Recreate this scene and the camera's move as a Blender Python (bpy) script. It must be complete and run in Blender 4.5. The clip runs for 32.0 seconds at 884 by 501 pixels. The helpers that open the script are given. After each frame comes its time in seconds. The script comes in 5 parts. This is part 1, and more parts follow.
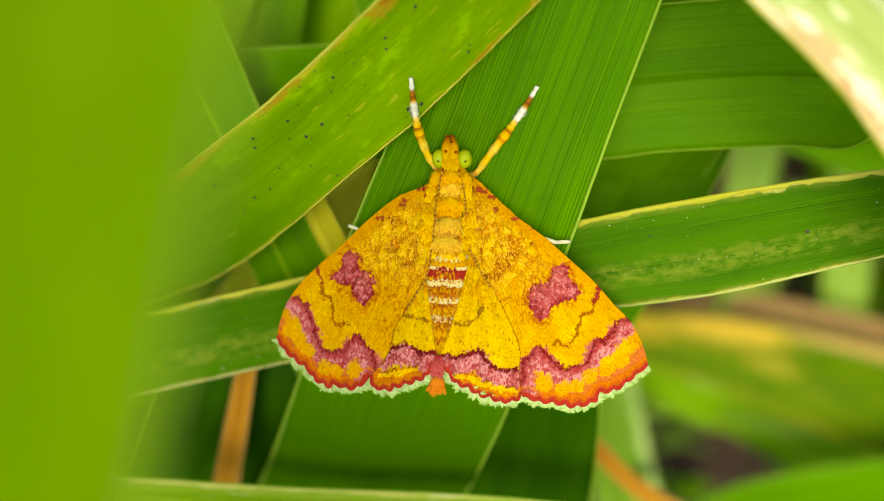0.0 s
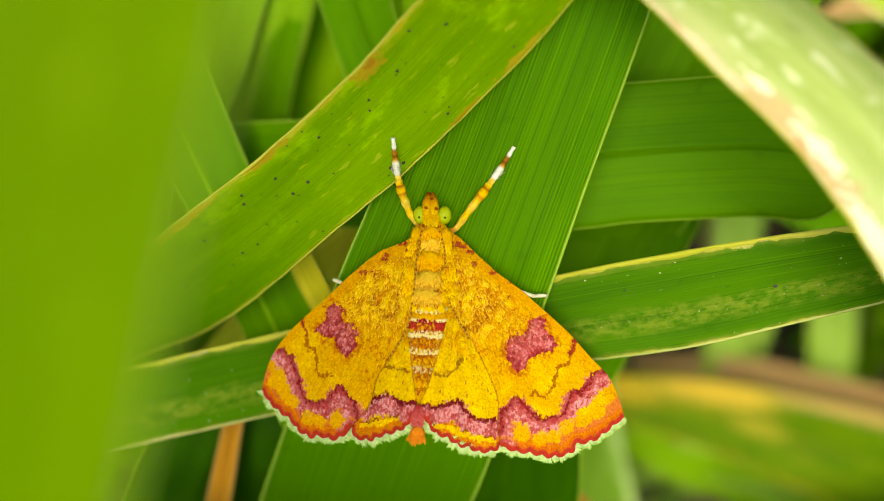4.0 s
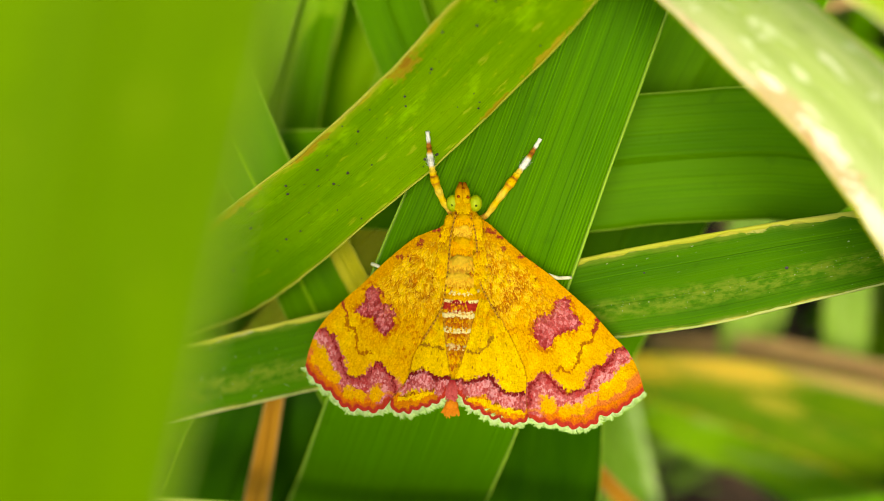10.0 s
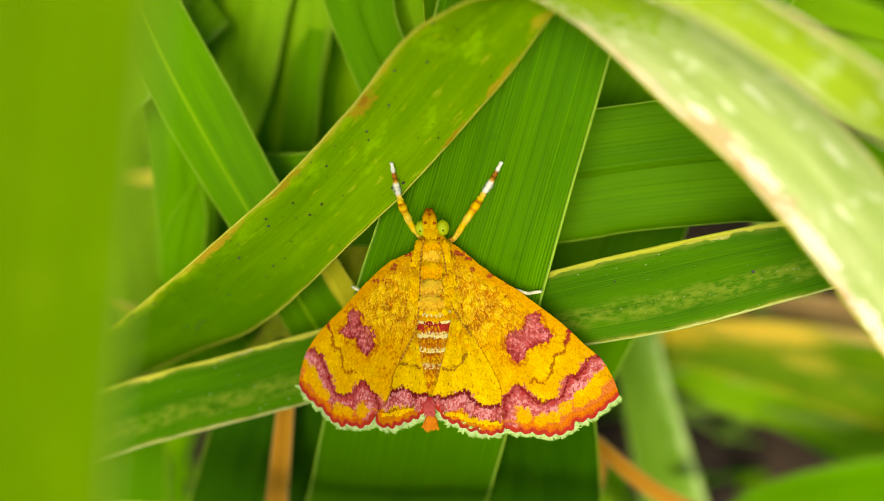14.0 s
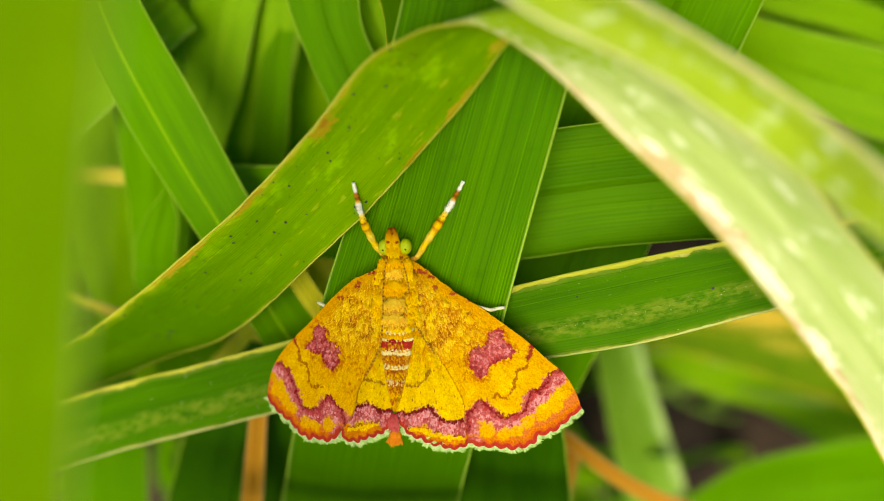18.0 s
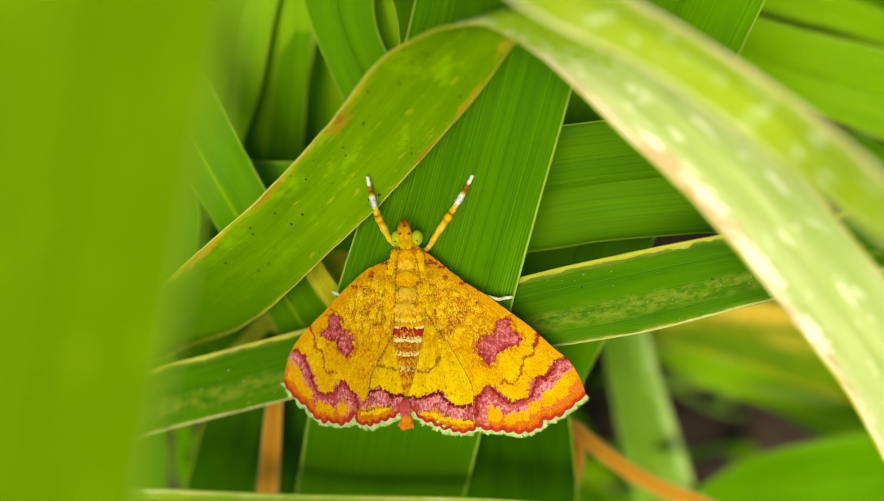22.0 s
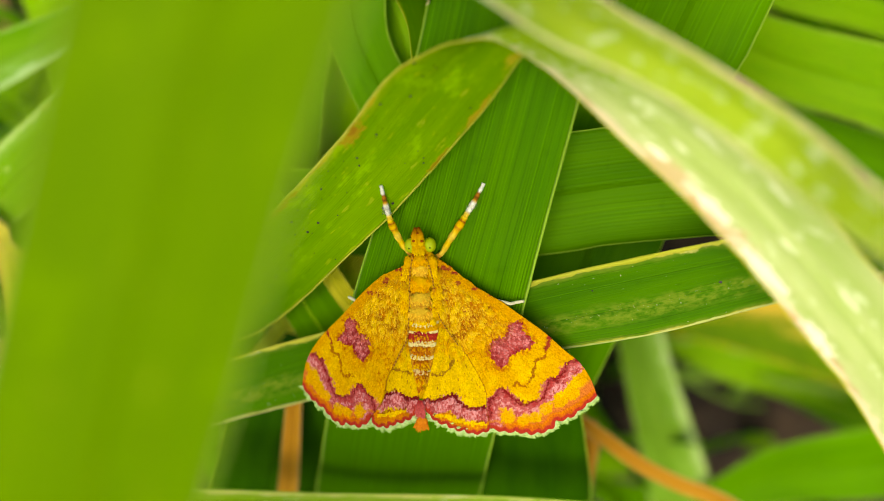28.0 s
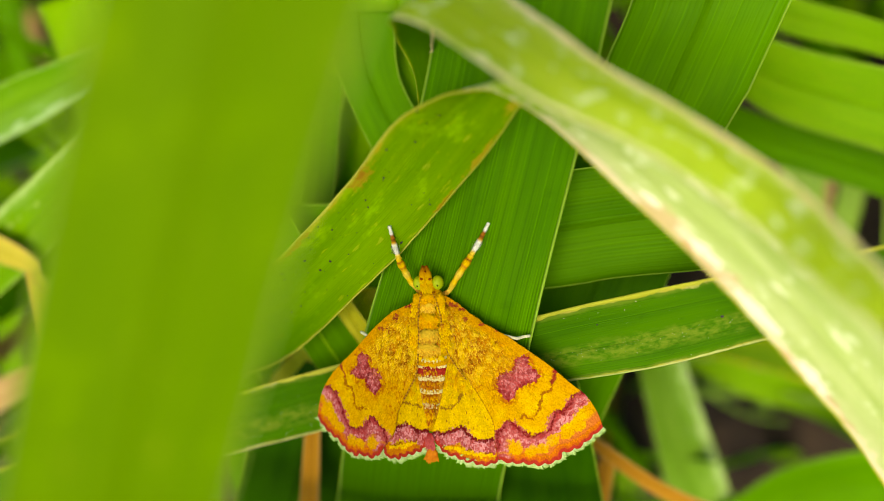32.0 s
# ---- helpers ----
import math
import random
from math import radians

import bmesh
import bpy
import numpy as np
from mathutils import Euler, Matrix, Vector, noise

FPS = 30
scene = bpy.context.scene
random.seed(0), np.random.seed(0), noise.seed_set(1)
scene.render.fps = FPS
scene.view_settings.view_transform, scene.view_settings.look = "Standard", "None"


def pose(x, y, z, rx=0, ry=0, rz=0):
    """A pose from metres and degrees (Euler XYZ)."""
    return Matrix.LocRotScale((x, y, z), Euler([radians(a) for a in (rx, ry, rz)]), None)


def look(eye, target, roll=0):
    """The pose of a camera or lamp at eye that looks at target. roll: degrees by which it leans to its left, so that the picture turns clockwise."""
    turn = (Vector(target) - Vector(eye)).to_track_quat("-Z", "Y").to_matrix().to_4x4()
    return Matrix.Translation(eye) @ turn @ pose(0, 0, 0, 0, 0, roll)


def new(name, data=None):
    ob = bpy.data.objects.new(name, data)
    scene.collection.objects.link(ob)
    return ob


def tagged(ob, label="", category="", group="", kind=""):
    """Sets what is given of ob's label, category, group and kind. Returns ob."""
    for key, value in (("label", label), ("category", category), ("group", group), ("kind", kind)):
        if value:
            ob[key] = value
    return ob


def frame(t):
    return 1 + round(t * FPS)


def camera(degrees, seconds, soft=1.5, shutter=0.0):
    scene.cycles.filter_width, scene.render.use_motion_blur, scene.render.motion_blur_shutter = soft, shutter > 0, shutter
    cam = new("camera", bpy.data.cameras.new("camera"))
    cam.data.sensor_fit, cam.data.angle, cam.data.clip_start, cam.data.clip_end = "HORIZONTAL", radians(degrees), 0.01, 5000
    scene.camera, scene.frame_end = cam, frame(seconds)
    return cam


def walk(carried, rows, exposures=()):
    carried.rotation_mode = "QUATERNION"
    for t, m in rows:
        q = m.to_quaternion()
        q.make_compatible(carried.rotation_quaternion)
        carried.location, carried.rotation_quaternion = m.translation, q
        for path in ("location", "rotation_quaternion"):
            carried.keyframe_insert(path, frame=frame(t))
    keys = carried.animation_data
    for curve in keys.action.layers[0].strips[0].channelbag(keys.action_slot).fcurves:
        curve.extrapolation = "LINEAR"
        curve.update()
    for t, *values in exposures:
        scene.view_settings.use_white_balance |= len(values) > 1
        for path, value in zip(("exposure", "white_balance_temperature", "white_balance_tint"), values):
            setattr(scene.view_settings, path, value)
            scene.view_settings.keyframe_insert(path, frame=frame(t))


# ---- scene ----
cam = camera(50.00, 32.0, soft=0.65)
# The view's own space: x right, y up the moth, z towards the lens; V lays it into the world.
V = pose(0, 0, 0.12, 40)
# path start
PATH = [
    (0.0, 0.00449, 0.01464, 0.04484, -15.820, 6.440, 1.444),
    (0.5, 0.00426, 0.01459, 0.04495, -14.393, 6.531, 1.365),
    (1.0, 0.00549, 0.01537, 0.04544, -13.444, 5.814, 1.512),
    (1.5, 0.00504, 0.01595, 0.04603, -12.535, 5.953, 1.628),
    (2.0, 0.00459, 0.01580, 0.04604, -12.746, 6.181, 1.538),
    (2.5, 0.00534, 0.01548, 0.04606, -12.672, 5.867, 1.586),
    (3.0, 0.00636, 0.01388, 0.04661, -11.543, 6.305, 1.650),
    (3.5, 0.00594, 0.01436, 0.04655, -11.396, 6.268, 1.619),
    (5.5, 0.00504, 0.01414, 0.04658, -12.770, 5.790, 1.928),
    (6.0, 0.00627, 0.01556, 0.04645, -12.677, 5.137, 1.891),
    (6.5, 0.00740, 0.01731, 0.04738, -11.368, 5.234, 1.714),
    (7.0, 0.00724, 0.01620, 0.04809, -13.532, 5.600, 2.031),
    (7.5, 0.00717, 0.01573, 0.04825, -13.169, 5.930, 1.926),
    (8.0, 0.00594, 0.01610, 0.04875, -12.120, 6.044, 1.791),
    (8.5, 0.00637, 0.01642, 0.04877, -12.999, 6.846, 1.543),
    (9.0, 0.00736, 0.01816, 0.04963, -12.511, 5.908, 1.636),
    (9.5, 0.00483, 0.01690, 0.05006, -12.473, 6.876, 1.136),
    (10.0, 0.00504, 0.01527, 0.04988, -12.845, 7.196, 1.122),
    (10.5, 0.00499, 0.01560, 0.05006, -12.147, 7.468, 1.009),
    (11.0, 0.00411, 0.01601, 0.05027, -12.237, 7.223, 1.202),
    (11.5, 0.00646, 0.01793, 0.05022, -15.382, 8.997, -0.837),
    (12.0, 0.00854, 0.01844, 0.04988, -17.834, 11.208, -2.803),
    (12.5, 0.00987, 0.01985, 0.04980, -17.438, 10.758, -3.083),
    (13.0, 0.01069, 0.02008, 0.04961, -17.186, 10.631, -3.204),
    (13.5, 0.01084, 0.01948, 0.04900, -17.170, 11.803, -3.641),
    (14.0, 0.01089, 0.02018, 0.05002, -17.206, 10.725, -3.258),
    (14.5, 0.01166, 0.01981, 0.05004, -17.682, 10.075, -2.895),
    (15.0, 0.01151, 0.01990, 0.05004, -17.727, 10.046, -2.834),
    (15.5, 0.01241, 0.01993, 0.04997, -16.602, 10.299, -2.962),
    (17.5, 0.01258, 0.02221, 0.04927, -20.015, 10.536, -3.207),
    (18.0, 0.01275, 0.02349, 0.04897, -19.907, 10.372, -3.469),
    (18.5, 0.01180, 0.02377, 0.04972, -19.220, 10.155, -3.162),
    (19.0, 0.01240, 0.02340, 0.04956, -20.384, 10.631, -3.645),
    (19.5, 0.01406, 0.02189, 0.04985, -20.411, 10.751, -3.223),
    (20.0, 0.01540, 0.02316, 0.04957, -20.131, 10.487, -3.541),
    (20.5, 0.01421, 0.02321, 0.05026, -20.004, 10.677, -3.396),
    (21.0, 0.01389, 0.02364, 0.05092, -18.895, 11.144, -3.424),
    (21.5, 0.01309, 0.02374, 0.05154, -19.338, 11.110, -3.373),
    (22.0, 0.01333, 0.02364, 0.05123, -19.802, 11.162, -3.534),
    (22.5, 0.01309, 0.02332, 0.05102, -20.134, 11.636, -3.861),
    (23.0, 0.01252, 0.02475, 0.05112, -19.647, 11.461, -4.002),
    (23.5, 0.01342, 0.02420, 0.05142, -19.223, 11.800, -4.035),
    (24.0, 0.01459, 0.02423, 0.05112, -19.950, 11.941, -4.115),
    (24.5, 0.01421, 0.02560, 0.05119, -20.560, 12.266, -4.599),
    (26.5, 0.01287, 0.02441, 0.05123, -21.291, 11.897, -4.125),
    (27.0, 0.01322, 0.02532, 0.05188, -20.889, 12.294, -4.509),
    (27.5, 0.01226, 0.02548, 0.05184, -21.251, 12.965, -4.845),
    (28.0, 0.01394, 0.02512, 0.05201, -20.756, 12.002, -4.491),
    (28.5, 0.01519, 0.02475, 0.05029, -21.325, 12.162, -4.873),
    (29.0, 0.01597, 0.02603, 0.05187, -21.373, 12.525, -5.287),
    (29.5, 0.01565, 0.02578, 0.05210, -21.517, 12.710, -5.533),
    (30.0, 0.01493, 0.02569, 0.05234, -21.459, 12.999, -5.368),
    (30.5, 0.01515, 0.02621, 0.05275, -21.571, 12.976, -5.640),
    (31.0, 0.01599, 0.02562, 0.05251, -21.680, 14.012, -5.870),
    (31.5, 0.01598, 0.02683, 0.05258, -21.145, 13.635, -5.798),
    (32.0, 0.01592, 0.02749, 0.05260, -20.787, 13.682, -5.803),
]
walk(cam, [(row[0], V @ pose(*row[1:])) for row in PATH], exposures=((0.0, 0.5, 7500, 6), (32.0, 0.44, 7500, 6)))
# path end

# ---- world, light ----
MM = 0.001
world = bpy.data.worlds.new("sky")
scene.world = world
world.use_nodes = True
wn = world.node_tree.nodes
sky = wn.new("ShaderNodeTexSky")
sky.sky_type, sky.sun_disc = "NISHITA", False
sky.sun_elevation, sky.sun_rotation = radians(58), radians(180)
wn["Background"].inputs["Strength"].default_value = 0.15
world.node_tree.links.new(sky.outputs["Color"], wn["Background"].inputs["Color"])
sun = new("sun", bpy.data.lights.new("sun", "SUN"))
sun.data.energy, sun.data.angle, sun.data.color = 4.3, radians(38), (1.0, 0.95, 0.84)
sun.matrix_world = look((0.0, -0.52, 0.95), (0, 0, 0.12))


# ---- materials ----
class Mat:
    """A node material with a Principled shader and a few shorthands."""

    def __init__(self, name, rough=0.5):
        self.mat = bpy.data.materials.new(name)
        self.mat.use_nodes = True
        self.tree = self.mat.node_tree
        self.shader = self.tree.nodes["Principled BSDF"]
        self.shader.inputs["Roughness"].default_value = rough

    def node(self, kind, **values):
        made = self.tree.nodes.new(kind)
        for key, value in values.items():
            made.inputs[key.replace("_", " ")].default_value = value
        return made

    def link(self, a, b):
        self.tree.links.new(a, b)

    def math(self, how, a, b=None):
        made = self.tree.nodes.new("ShaderNodeMath")
        made.operation = how
        for slot, value in enumerate((a, b)):
            if value is None:
                continue
            if isinstance(value, (int, float)):
                made.inputs[slot].default_value = value
            else:
                self.link(value, made.inputs[slot])
        return made.outputs[0]

    def ramp(self, value, low, high):
        made = self.tree.nodes.new("ShaderNodeMapRange")
        made.interpolation_type = "SMOOTHSTEP"
        made.inputs["From Min"].default_value, made.inputs["From Max"].default_value = low, high
        self.link(value, made.inputs["Value"])
        return made.outputs["Result"]

    def mix(self, factor, a, b):
        made = self.tree.nodes.new("ShaderNodeMix")
        made.data_type = "RGBA"
        for slot, value in ((0, factor), (6, a), (7, b)):
            if isinstance(value, (int, float)):
                made.inputs[slot].default_value = value
            elif isinstance(value, tuple):
                made.inputs[slot].default_value = (*value, 1)
            else:
                self.link(value, made.inputs[slot])
        return made.outputs[2]

    def noise(self, vector, scale, detail=3.0, rough=0.55):
        made = self.node("ShaderNodeTexNoise", Scale=scale, Detail=detail, Roughness=rough)
        self.link(vector, made.inputs["Vector"])
        return made.outputs["Fac"]

    def bump(self, height, distance, strength=1.0):
        made = self.node("ShaderNodeBump", Strength=strength, Distance=distance)
        self.link(height, made.inputs["Height"])
        self.link(made.outputs["Normal"], self.shader.inputs["Normal"])
        return made.outputs["Normal"]


def leaf_material(name, green, light, margin=(0.3, 0.4, 0.02), margins=(0.015, 0.015), rust=None, pale=0.0, pale_tone=(0.62, 0.66, 0.36), mottle=0.0,
                  vein=30.0, lines=0.35, through_light=0.45, shift=0.0, gloss=0.5, dust=0.0, long=0.3, lane=None, spots=(), edge_light=0.6, shaded_green=None, ridge=0.06):
    """A grass blade: fine veins along it, mottling, bleached or yellowed margins, pale scars; light comes through.
    margins: the width of the stained margin on either side, as a share of the blade."""
    m = Mat(name, gloss)
    uv = m.node("ShaderNodeUVMap")
    uv.uv_map = "blade"
    split = m.node("ShaderNodeSeparateXYZ")
    m.link(uv.outputs["UV"], split.inputs[0])
    u, v = split.outputs["X"], split.outputs["Y"]

    def stretched(across, along):
        made = m.node("ShaderNodeCombineXYZ")
        m.link(m.math("MULTIPLY", u, across), made.inputs[0])
        m.link(m.math("MULTIPLY", v, along), made.inputs[1])
        made.inputs[2].default_value = shift
        return made.outputs[0]

    fine = m.noise(stretched(vein * 1.7, 0.03), 1.0, 2.0, 0.6)
    hair = m.noise(stretched(vein * 5.0, 0.12), 1.0, 2.0)
    broad = m.noise(stretched(4.0, 0.07), 1.3, 3.0)
    blot = m.noise(stretched(6.0, 0.8), 0.8, 5.0)
    wave = m.math("SINE", m.math("MULTIPLY", m.math("ADD", u, m.math("MULTIPLY", broad, 0.02)), vein * 6.2832))
    veins = m.math("ADD", m.math("MULTIPLY", wave, ridge), m.math("ADD", m.math("MULTIPLY", fine, 0.75), m.math("MULTIPLY", hair, 0.25)))
    colour = m.mix(m.ramp(broad, 0.3, 0.7), green, light)
    dark, bright = tuple(c * 0.62 for c in green), tuple(min(0.9, c * 1.45) for c in light)
    colour = m.mix(m.math("MULTIPLY", m.ramp(veins, 0.56, 0.72), lines), colour, bright)
    colour = m.mix(m.math("MULTIPLY", m.math("SUBTRACT", 1.0, m.ramp(veins, 0.30, 0.46)), lines), colour, dark)
    if mottle:
        patch = m.ramp(m.noise(stretched(3.2, 0.30), 1.0, 4.0, 0.65), 0.52, 0.72)
        colour = m.mix(m.math("MULTIPLY", patch, mottle), colour, tuple(min(0.9, c * 1.5 + 0.05 * (k < 2)) for k, c in enumerate(light)))
        streak = m.ramp(m.noise(stretched(13.0, 0.55), 1.0, 3.0), 0.63, 0.70)
        colour = m.mix(m.math("MULTIPLY", streak, mottle * 0.8), colour, (0.50, 0.52, 0.03))
        fleck = m.ramp(m.noise(stretched(30.0, 1.5), 1.0, 3.0, 0.6), 0.62, 0.70)
        colour = m.mix(m.math("MULTIPLY", fleck, mottle * 0.55), colour, (0.40, 0.50, 0.02))
        dim = m.ramp(m.noise(stretched(24.0, 1.1), 1.3, 3.0, 0.6), 0.62, 0.72)
        colour = m.mix(m.math("MULTIPLY", dim, mottle * 0.5), colour, tuple(c * 0.5 for c in green))
    if shaded_green:
        # the greener part towards the root, with its shade put into the colour: where it begins and is full along the
        # blade, in millimetres
        begins, full, shaded_green_tone = shaded_green
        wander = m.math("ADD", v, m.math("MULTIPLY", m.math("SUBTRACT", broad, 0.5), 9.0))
        colour = m.mix(m.math("MULTIPLY", m.math("SUBTRACT", 1.0, m.ramp(wander, full, begins)), 0.85), colour, m.mix(m.math("MULTIPLY", m.ramp(veins, 0.4, 0.7), 0.5), shaded_green_tone, tuple(c * 1.4 for c in shaded_green_tone)))
    if pale:
        scar = m.ramp(m.noise(stretched(5.0, long), 1.0, 5.0, 0.62), 0.66 - 0.20 * pale, 0.74 - 0.16 * pale)
        scar = m.math("MULTIPLY", scar, m.ramp(m.noise(stretched(22.0, 1.4), 1.0, 2.0), 0.2, 0.6))
        colour = m.mix(m.math("MULTIPLY", scar, 0.9), colour, pale_tone)
    # margins: distance from either edge, with a ragged inner line
    other = m.math("SUBTRACT", 1.0, u)
    ragged = m.math("SUBTRACT", m.noise(stretched(3.0, 0.33), 1.6, 5.0, 0.6), 0.5)
    tone = m.mix(m.ramp(m.noise(stretched(4.0, 0.28), 1.0, 4.0), 0.52, 0.64), margin, rust or margin)
    for side, width in ((u, margins[0]), (other, margins[1])):
        wide = m.math("ADD", side, m.math("MULTIPLY", ragged, width * 4.0))
        stain = m.math("SUBTRACT", 1.0, m.ramp(wide, width * 0.6, width * 2.6))
        colour = m.mix(m.math("MULTIPLY", stain, 0.45), colour, tuple(0.5 * c + 0.5 * d for c, d in zip(light, margin)))
        line = m.math("ADD", side, m.math("MULTIPLY", ragged, width * 2.8))
        colour = m.mix(m.math("SUBTRACT", 1.0, m.ramp(line, width * 0.45, width)), colour, tone)
        rim = m.math("SUBTRACT", 1.0, m.ramp(side, 0.004, 0.016))
        colour = m.mix(m.math("MULTIPLY", rim, edge_light), colour, tuple(0.5 * c + 0.5 * d for c, d in zip(bright, (0.62, 0.6, 0.3))))
    if lane:
        place, half, lane_tone = lane
        strip = m.math("ABSOLUTE", m.math("ADD", m.math("SUBTRACT", u, place), m.math("MULTIPLY", ragged, 0.25)))
        strip = m.math("MULTIPLY", m.math("SUBTRACT", 1.0, m.ramp(strip, half * 0.3, half)), m.ramp(m.noise(stretched(9.0, 0.9), 1.0, 4.0, 0.7), 0.38, 0.62))
        colour = m.mix(strip, colour, lane_tone)
    for su, sv, wide, far, spot_tone in spots:
        # single stains: place across, place along, half-width as a share of the blade, half-length in millimetres
        du = m.math("DIVIDE", m.math("SUBTRACT", u, su), wide)
        dv = m.math("DIVIDE", m.math("SUBTRACT", v, sv), far)
        reach = m.math("SQRT", m.math("ADD", m.math("MULTIPLY", du, du), m.math("MULTIPLY", dv, dv)))
        reach = m.math("ADD", reach, m.math("MULTIPLY", m.math("SUBTRACT", m.noise(stretched(16.0, 1.9), 1.0, 4.0, 0.7), 0.5), 3.0))
        colour = m.mix(m.math("SUBTRACT", 1.0, m.ramp(reach, 0.55, 1.05)), colour, spot_tone)
    if dust:
        crumbs = m.ramp(m.noise(stretched(26.0, 2.6), 1.0, 2.0), 0.70, 0.76)
        lane = m.ramp(m.noise(stretched(5.0, 0.05), 1.0, 2.0), 0.42, 0.62)
        colour = m.mix(m.math("MULTIPLY", m.math("MULTIPLY", crumbs, lane), dust), colour, (0.55, 0.58, 0.32))
    colour = m.mix(m.math("MULTIPLY", m.ramp(blot, 0.62, 0.78), 0.3), colour, tuple(c * 0.5 for c in green))
    m.link(colour, m.shader.inputs["Base Color"])
    m.shader.inputs["Specular IOR Level"].default_value = 0.05
    normal = m.bump(m.math("ADD", veins, m.math("MULTIPLY", blot, 0.5)), 0.0001, 0.65)
    back = m.node("ShaderNodeBsdfTranslucent")
    hsv = m.node("ShaderNodeHueSaturation", Saturation=1.15, Value=1.5)
    m.link(colour, hsv.inputs["Color"])
    m.link(hsv.outputs["Color"], back.inputs["Color"])
    m.link(normal, back.inputs["Normal"])
    blend_node = m.node("ShaderNodeMixShader", Fac=through_light)
    m.link(m.shader.outputs[0], blend_node.inputs[1])
    m.link(back.outputs[0], blend_node.inputs[2])
    m.link(blend_node.outputs[0], m.tree.nodes["Material Output"].inputs["Surface"])
    return m.mat


AMBER_RIM = (0.56, 0.40, 0.02)
LEAF = leaf_material("green_blade", (0.085, 0.245, 0.001), (0.115, 0.30, 0.001), margins=(0.008, 0.008))
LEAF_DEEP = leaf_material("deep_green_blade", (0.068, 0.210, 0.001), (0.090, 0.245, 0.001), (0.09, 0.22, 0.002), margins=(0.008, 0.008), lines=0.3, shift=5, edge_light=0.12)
# darker green: the shade below the moth is put into its base colour
LEAF_SHADED = leaf_material("shaded_green_blade", (0.018, 0.078, 0.0005), (0.028, 0.105, 0.0005), margins=(0.008, 0.008), lines=0.4, shift=6, edge_light=0.12)
# the end below the moth carries its shade as a darker green ramp
LEAF_SEAT = leaf_material("ribbed_green_blade", (0.068, 0.22, 0.0003), (0.094, 0.265, 0.0003), margins=(0.008, 0.008), lines=0.7, vein=60, shift=2, ridge=0.10, shaded_green=(31.0, 47.0, (0.040, 0.135, 0.0003)))
OCHRE, TAN_STAIN, CREAM_STAIN, PALE_STAIN = (0.40, 0.29, 0.012), (0.66, 0.50, 0.24), (0.92, 0.86, 0.64), (0.74, 0.76, 0.44)
# greener towards the root end, and darkened there by painted shade
LEAF_YELLOW = leaf_material("yellow_edged_blade", (0.150, 0.31, 0.001), (0.205, 0.375, 0.002), (0.46, 0.48, 0.025), (0.055, 0.018), (0.48, 0.39, 0.015), mottle=0.65, lines=0.24, vein=44, shift=3, shaded_green=(182.0, 166.0, (0.066, 0.185, 0.001)),
                            spots=((0.07, 185.4, 0.10, 1.2, OCHRE), (0.06, 185.6, 0.03, 0.6, (0.36, 0.20, 0.012)), (0.03, 178.5, 0.05, 1.6, OCHRE), (0.03, 172.0, 0.06, 2.6, (0.46, 0.32, 0.02)),
                                   (0.97, 190.5, 0.04, 1.6, (0.44, 0.34, 0.015)), (0.98, 187.0, 0.03, 1.0, OCHRE), (0.93, 194.0, 0.08, 0.8, (0.48, 0.42, 0.02))))
LEAF_BLEACHED = leaf_material("bleached_blade", (0.40, 0.51, 0.12), (0.55, 0.62, 0.23), (0.80, 0.68, 0.42), (0.12, 0.02), (0.64, 0.42, 0.20), pale=0.5,
                              pale_tone=(0.74, 0.78, 0.44), lines=0.3, long=0.45, shift=11, through_light=0.35,
                              spots=((0.55, 199.5, 0.7, 4.0, (0.30, 0.46, 0.012)), (0.14, 209.4, 0.15, 1.6, TAN_STAIN), (0.10, 213.6, 0.15, 2.0, TAN_STAIN), (0.20, 208.2, 0.06, 0.8, CREAM_STAIN), (0.17, 211.6, 0.09, 1.7, CREAM_STAIN),
                                     (0.26, 210.0, 0.03, 0.6, PALE_STAIN), (0.12, 215.8, 0.10, 2.4, CREAM_STAIN), (0.10, 220.5, 0.09, 1.6, CREAM_STAIN), (0.45, 208.0, 0.03, 0.6, PALE_STAIN), (0.70, 207.5, 0.035, 0.8, PALE_STAIN),
                                     (0.80, 211.5, 0.03, 1.0, PALE_STAIN), (0.52, 214.5, 0.03, 0.8, PALE_STAIN), (0.62, 218.5, 0.04, 1.1, PALE_STAIN)))
LEAF_LIME = leaf_material("lime_blade", (0.34, 0.49, 0.012), (0.44, 0.57, 0.035), (0.80, 0.72, 0.40), (0.05, 0.11), (0.78, 0.58, 0.34), pale=0.5, pale_tone=(0.84, 0.88, 0.50), lines=0.12, shift=31, long=0.7, through_light=0.42)
RIM_AMBER = leaf_material("amber_margin", (0.46, 0.47, 0.04), (0.58, 0.56, 0.09), (0.5, 0.45, 0.05), (0.01, 0.01), shift=91)
RIM_CREAM = leaf_material("cream_margin", (0.72, 0.60, 0.28), (0.82, 0.72, 0.42), (0.7, 0.6, 0.3), (0.01, 0.01), shift=93)
RIM_SAGE = leaf_material("sage_margin", (0.36, 0.44, 0.10), (0.58, 0.55, 0.22), (0.5, 0.5, 0.2), (0.01, 0.01), shift=99, long=0.1)
RIM_PALE = leaf_material("pale_margin", (0.26, 0.42, 0.03), (0.34, 0.50, 0.05), (0.3, 0.45, 0.04), (0.01, 0.01), shift=95)
RIM_STRAW = leaf_material("straw_margin", (0.40, 0.27, 0.10), (0.50, 0.36, 0.15), (0.4, 0.3, 0.1), (0.01, 0.01), shift=97)
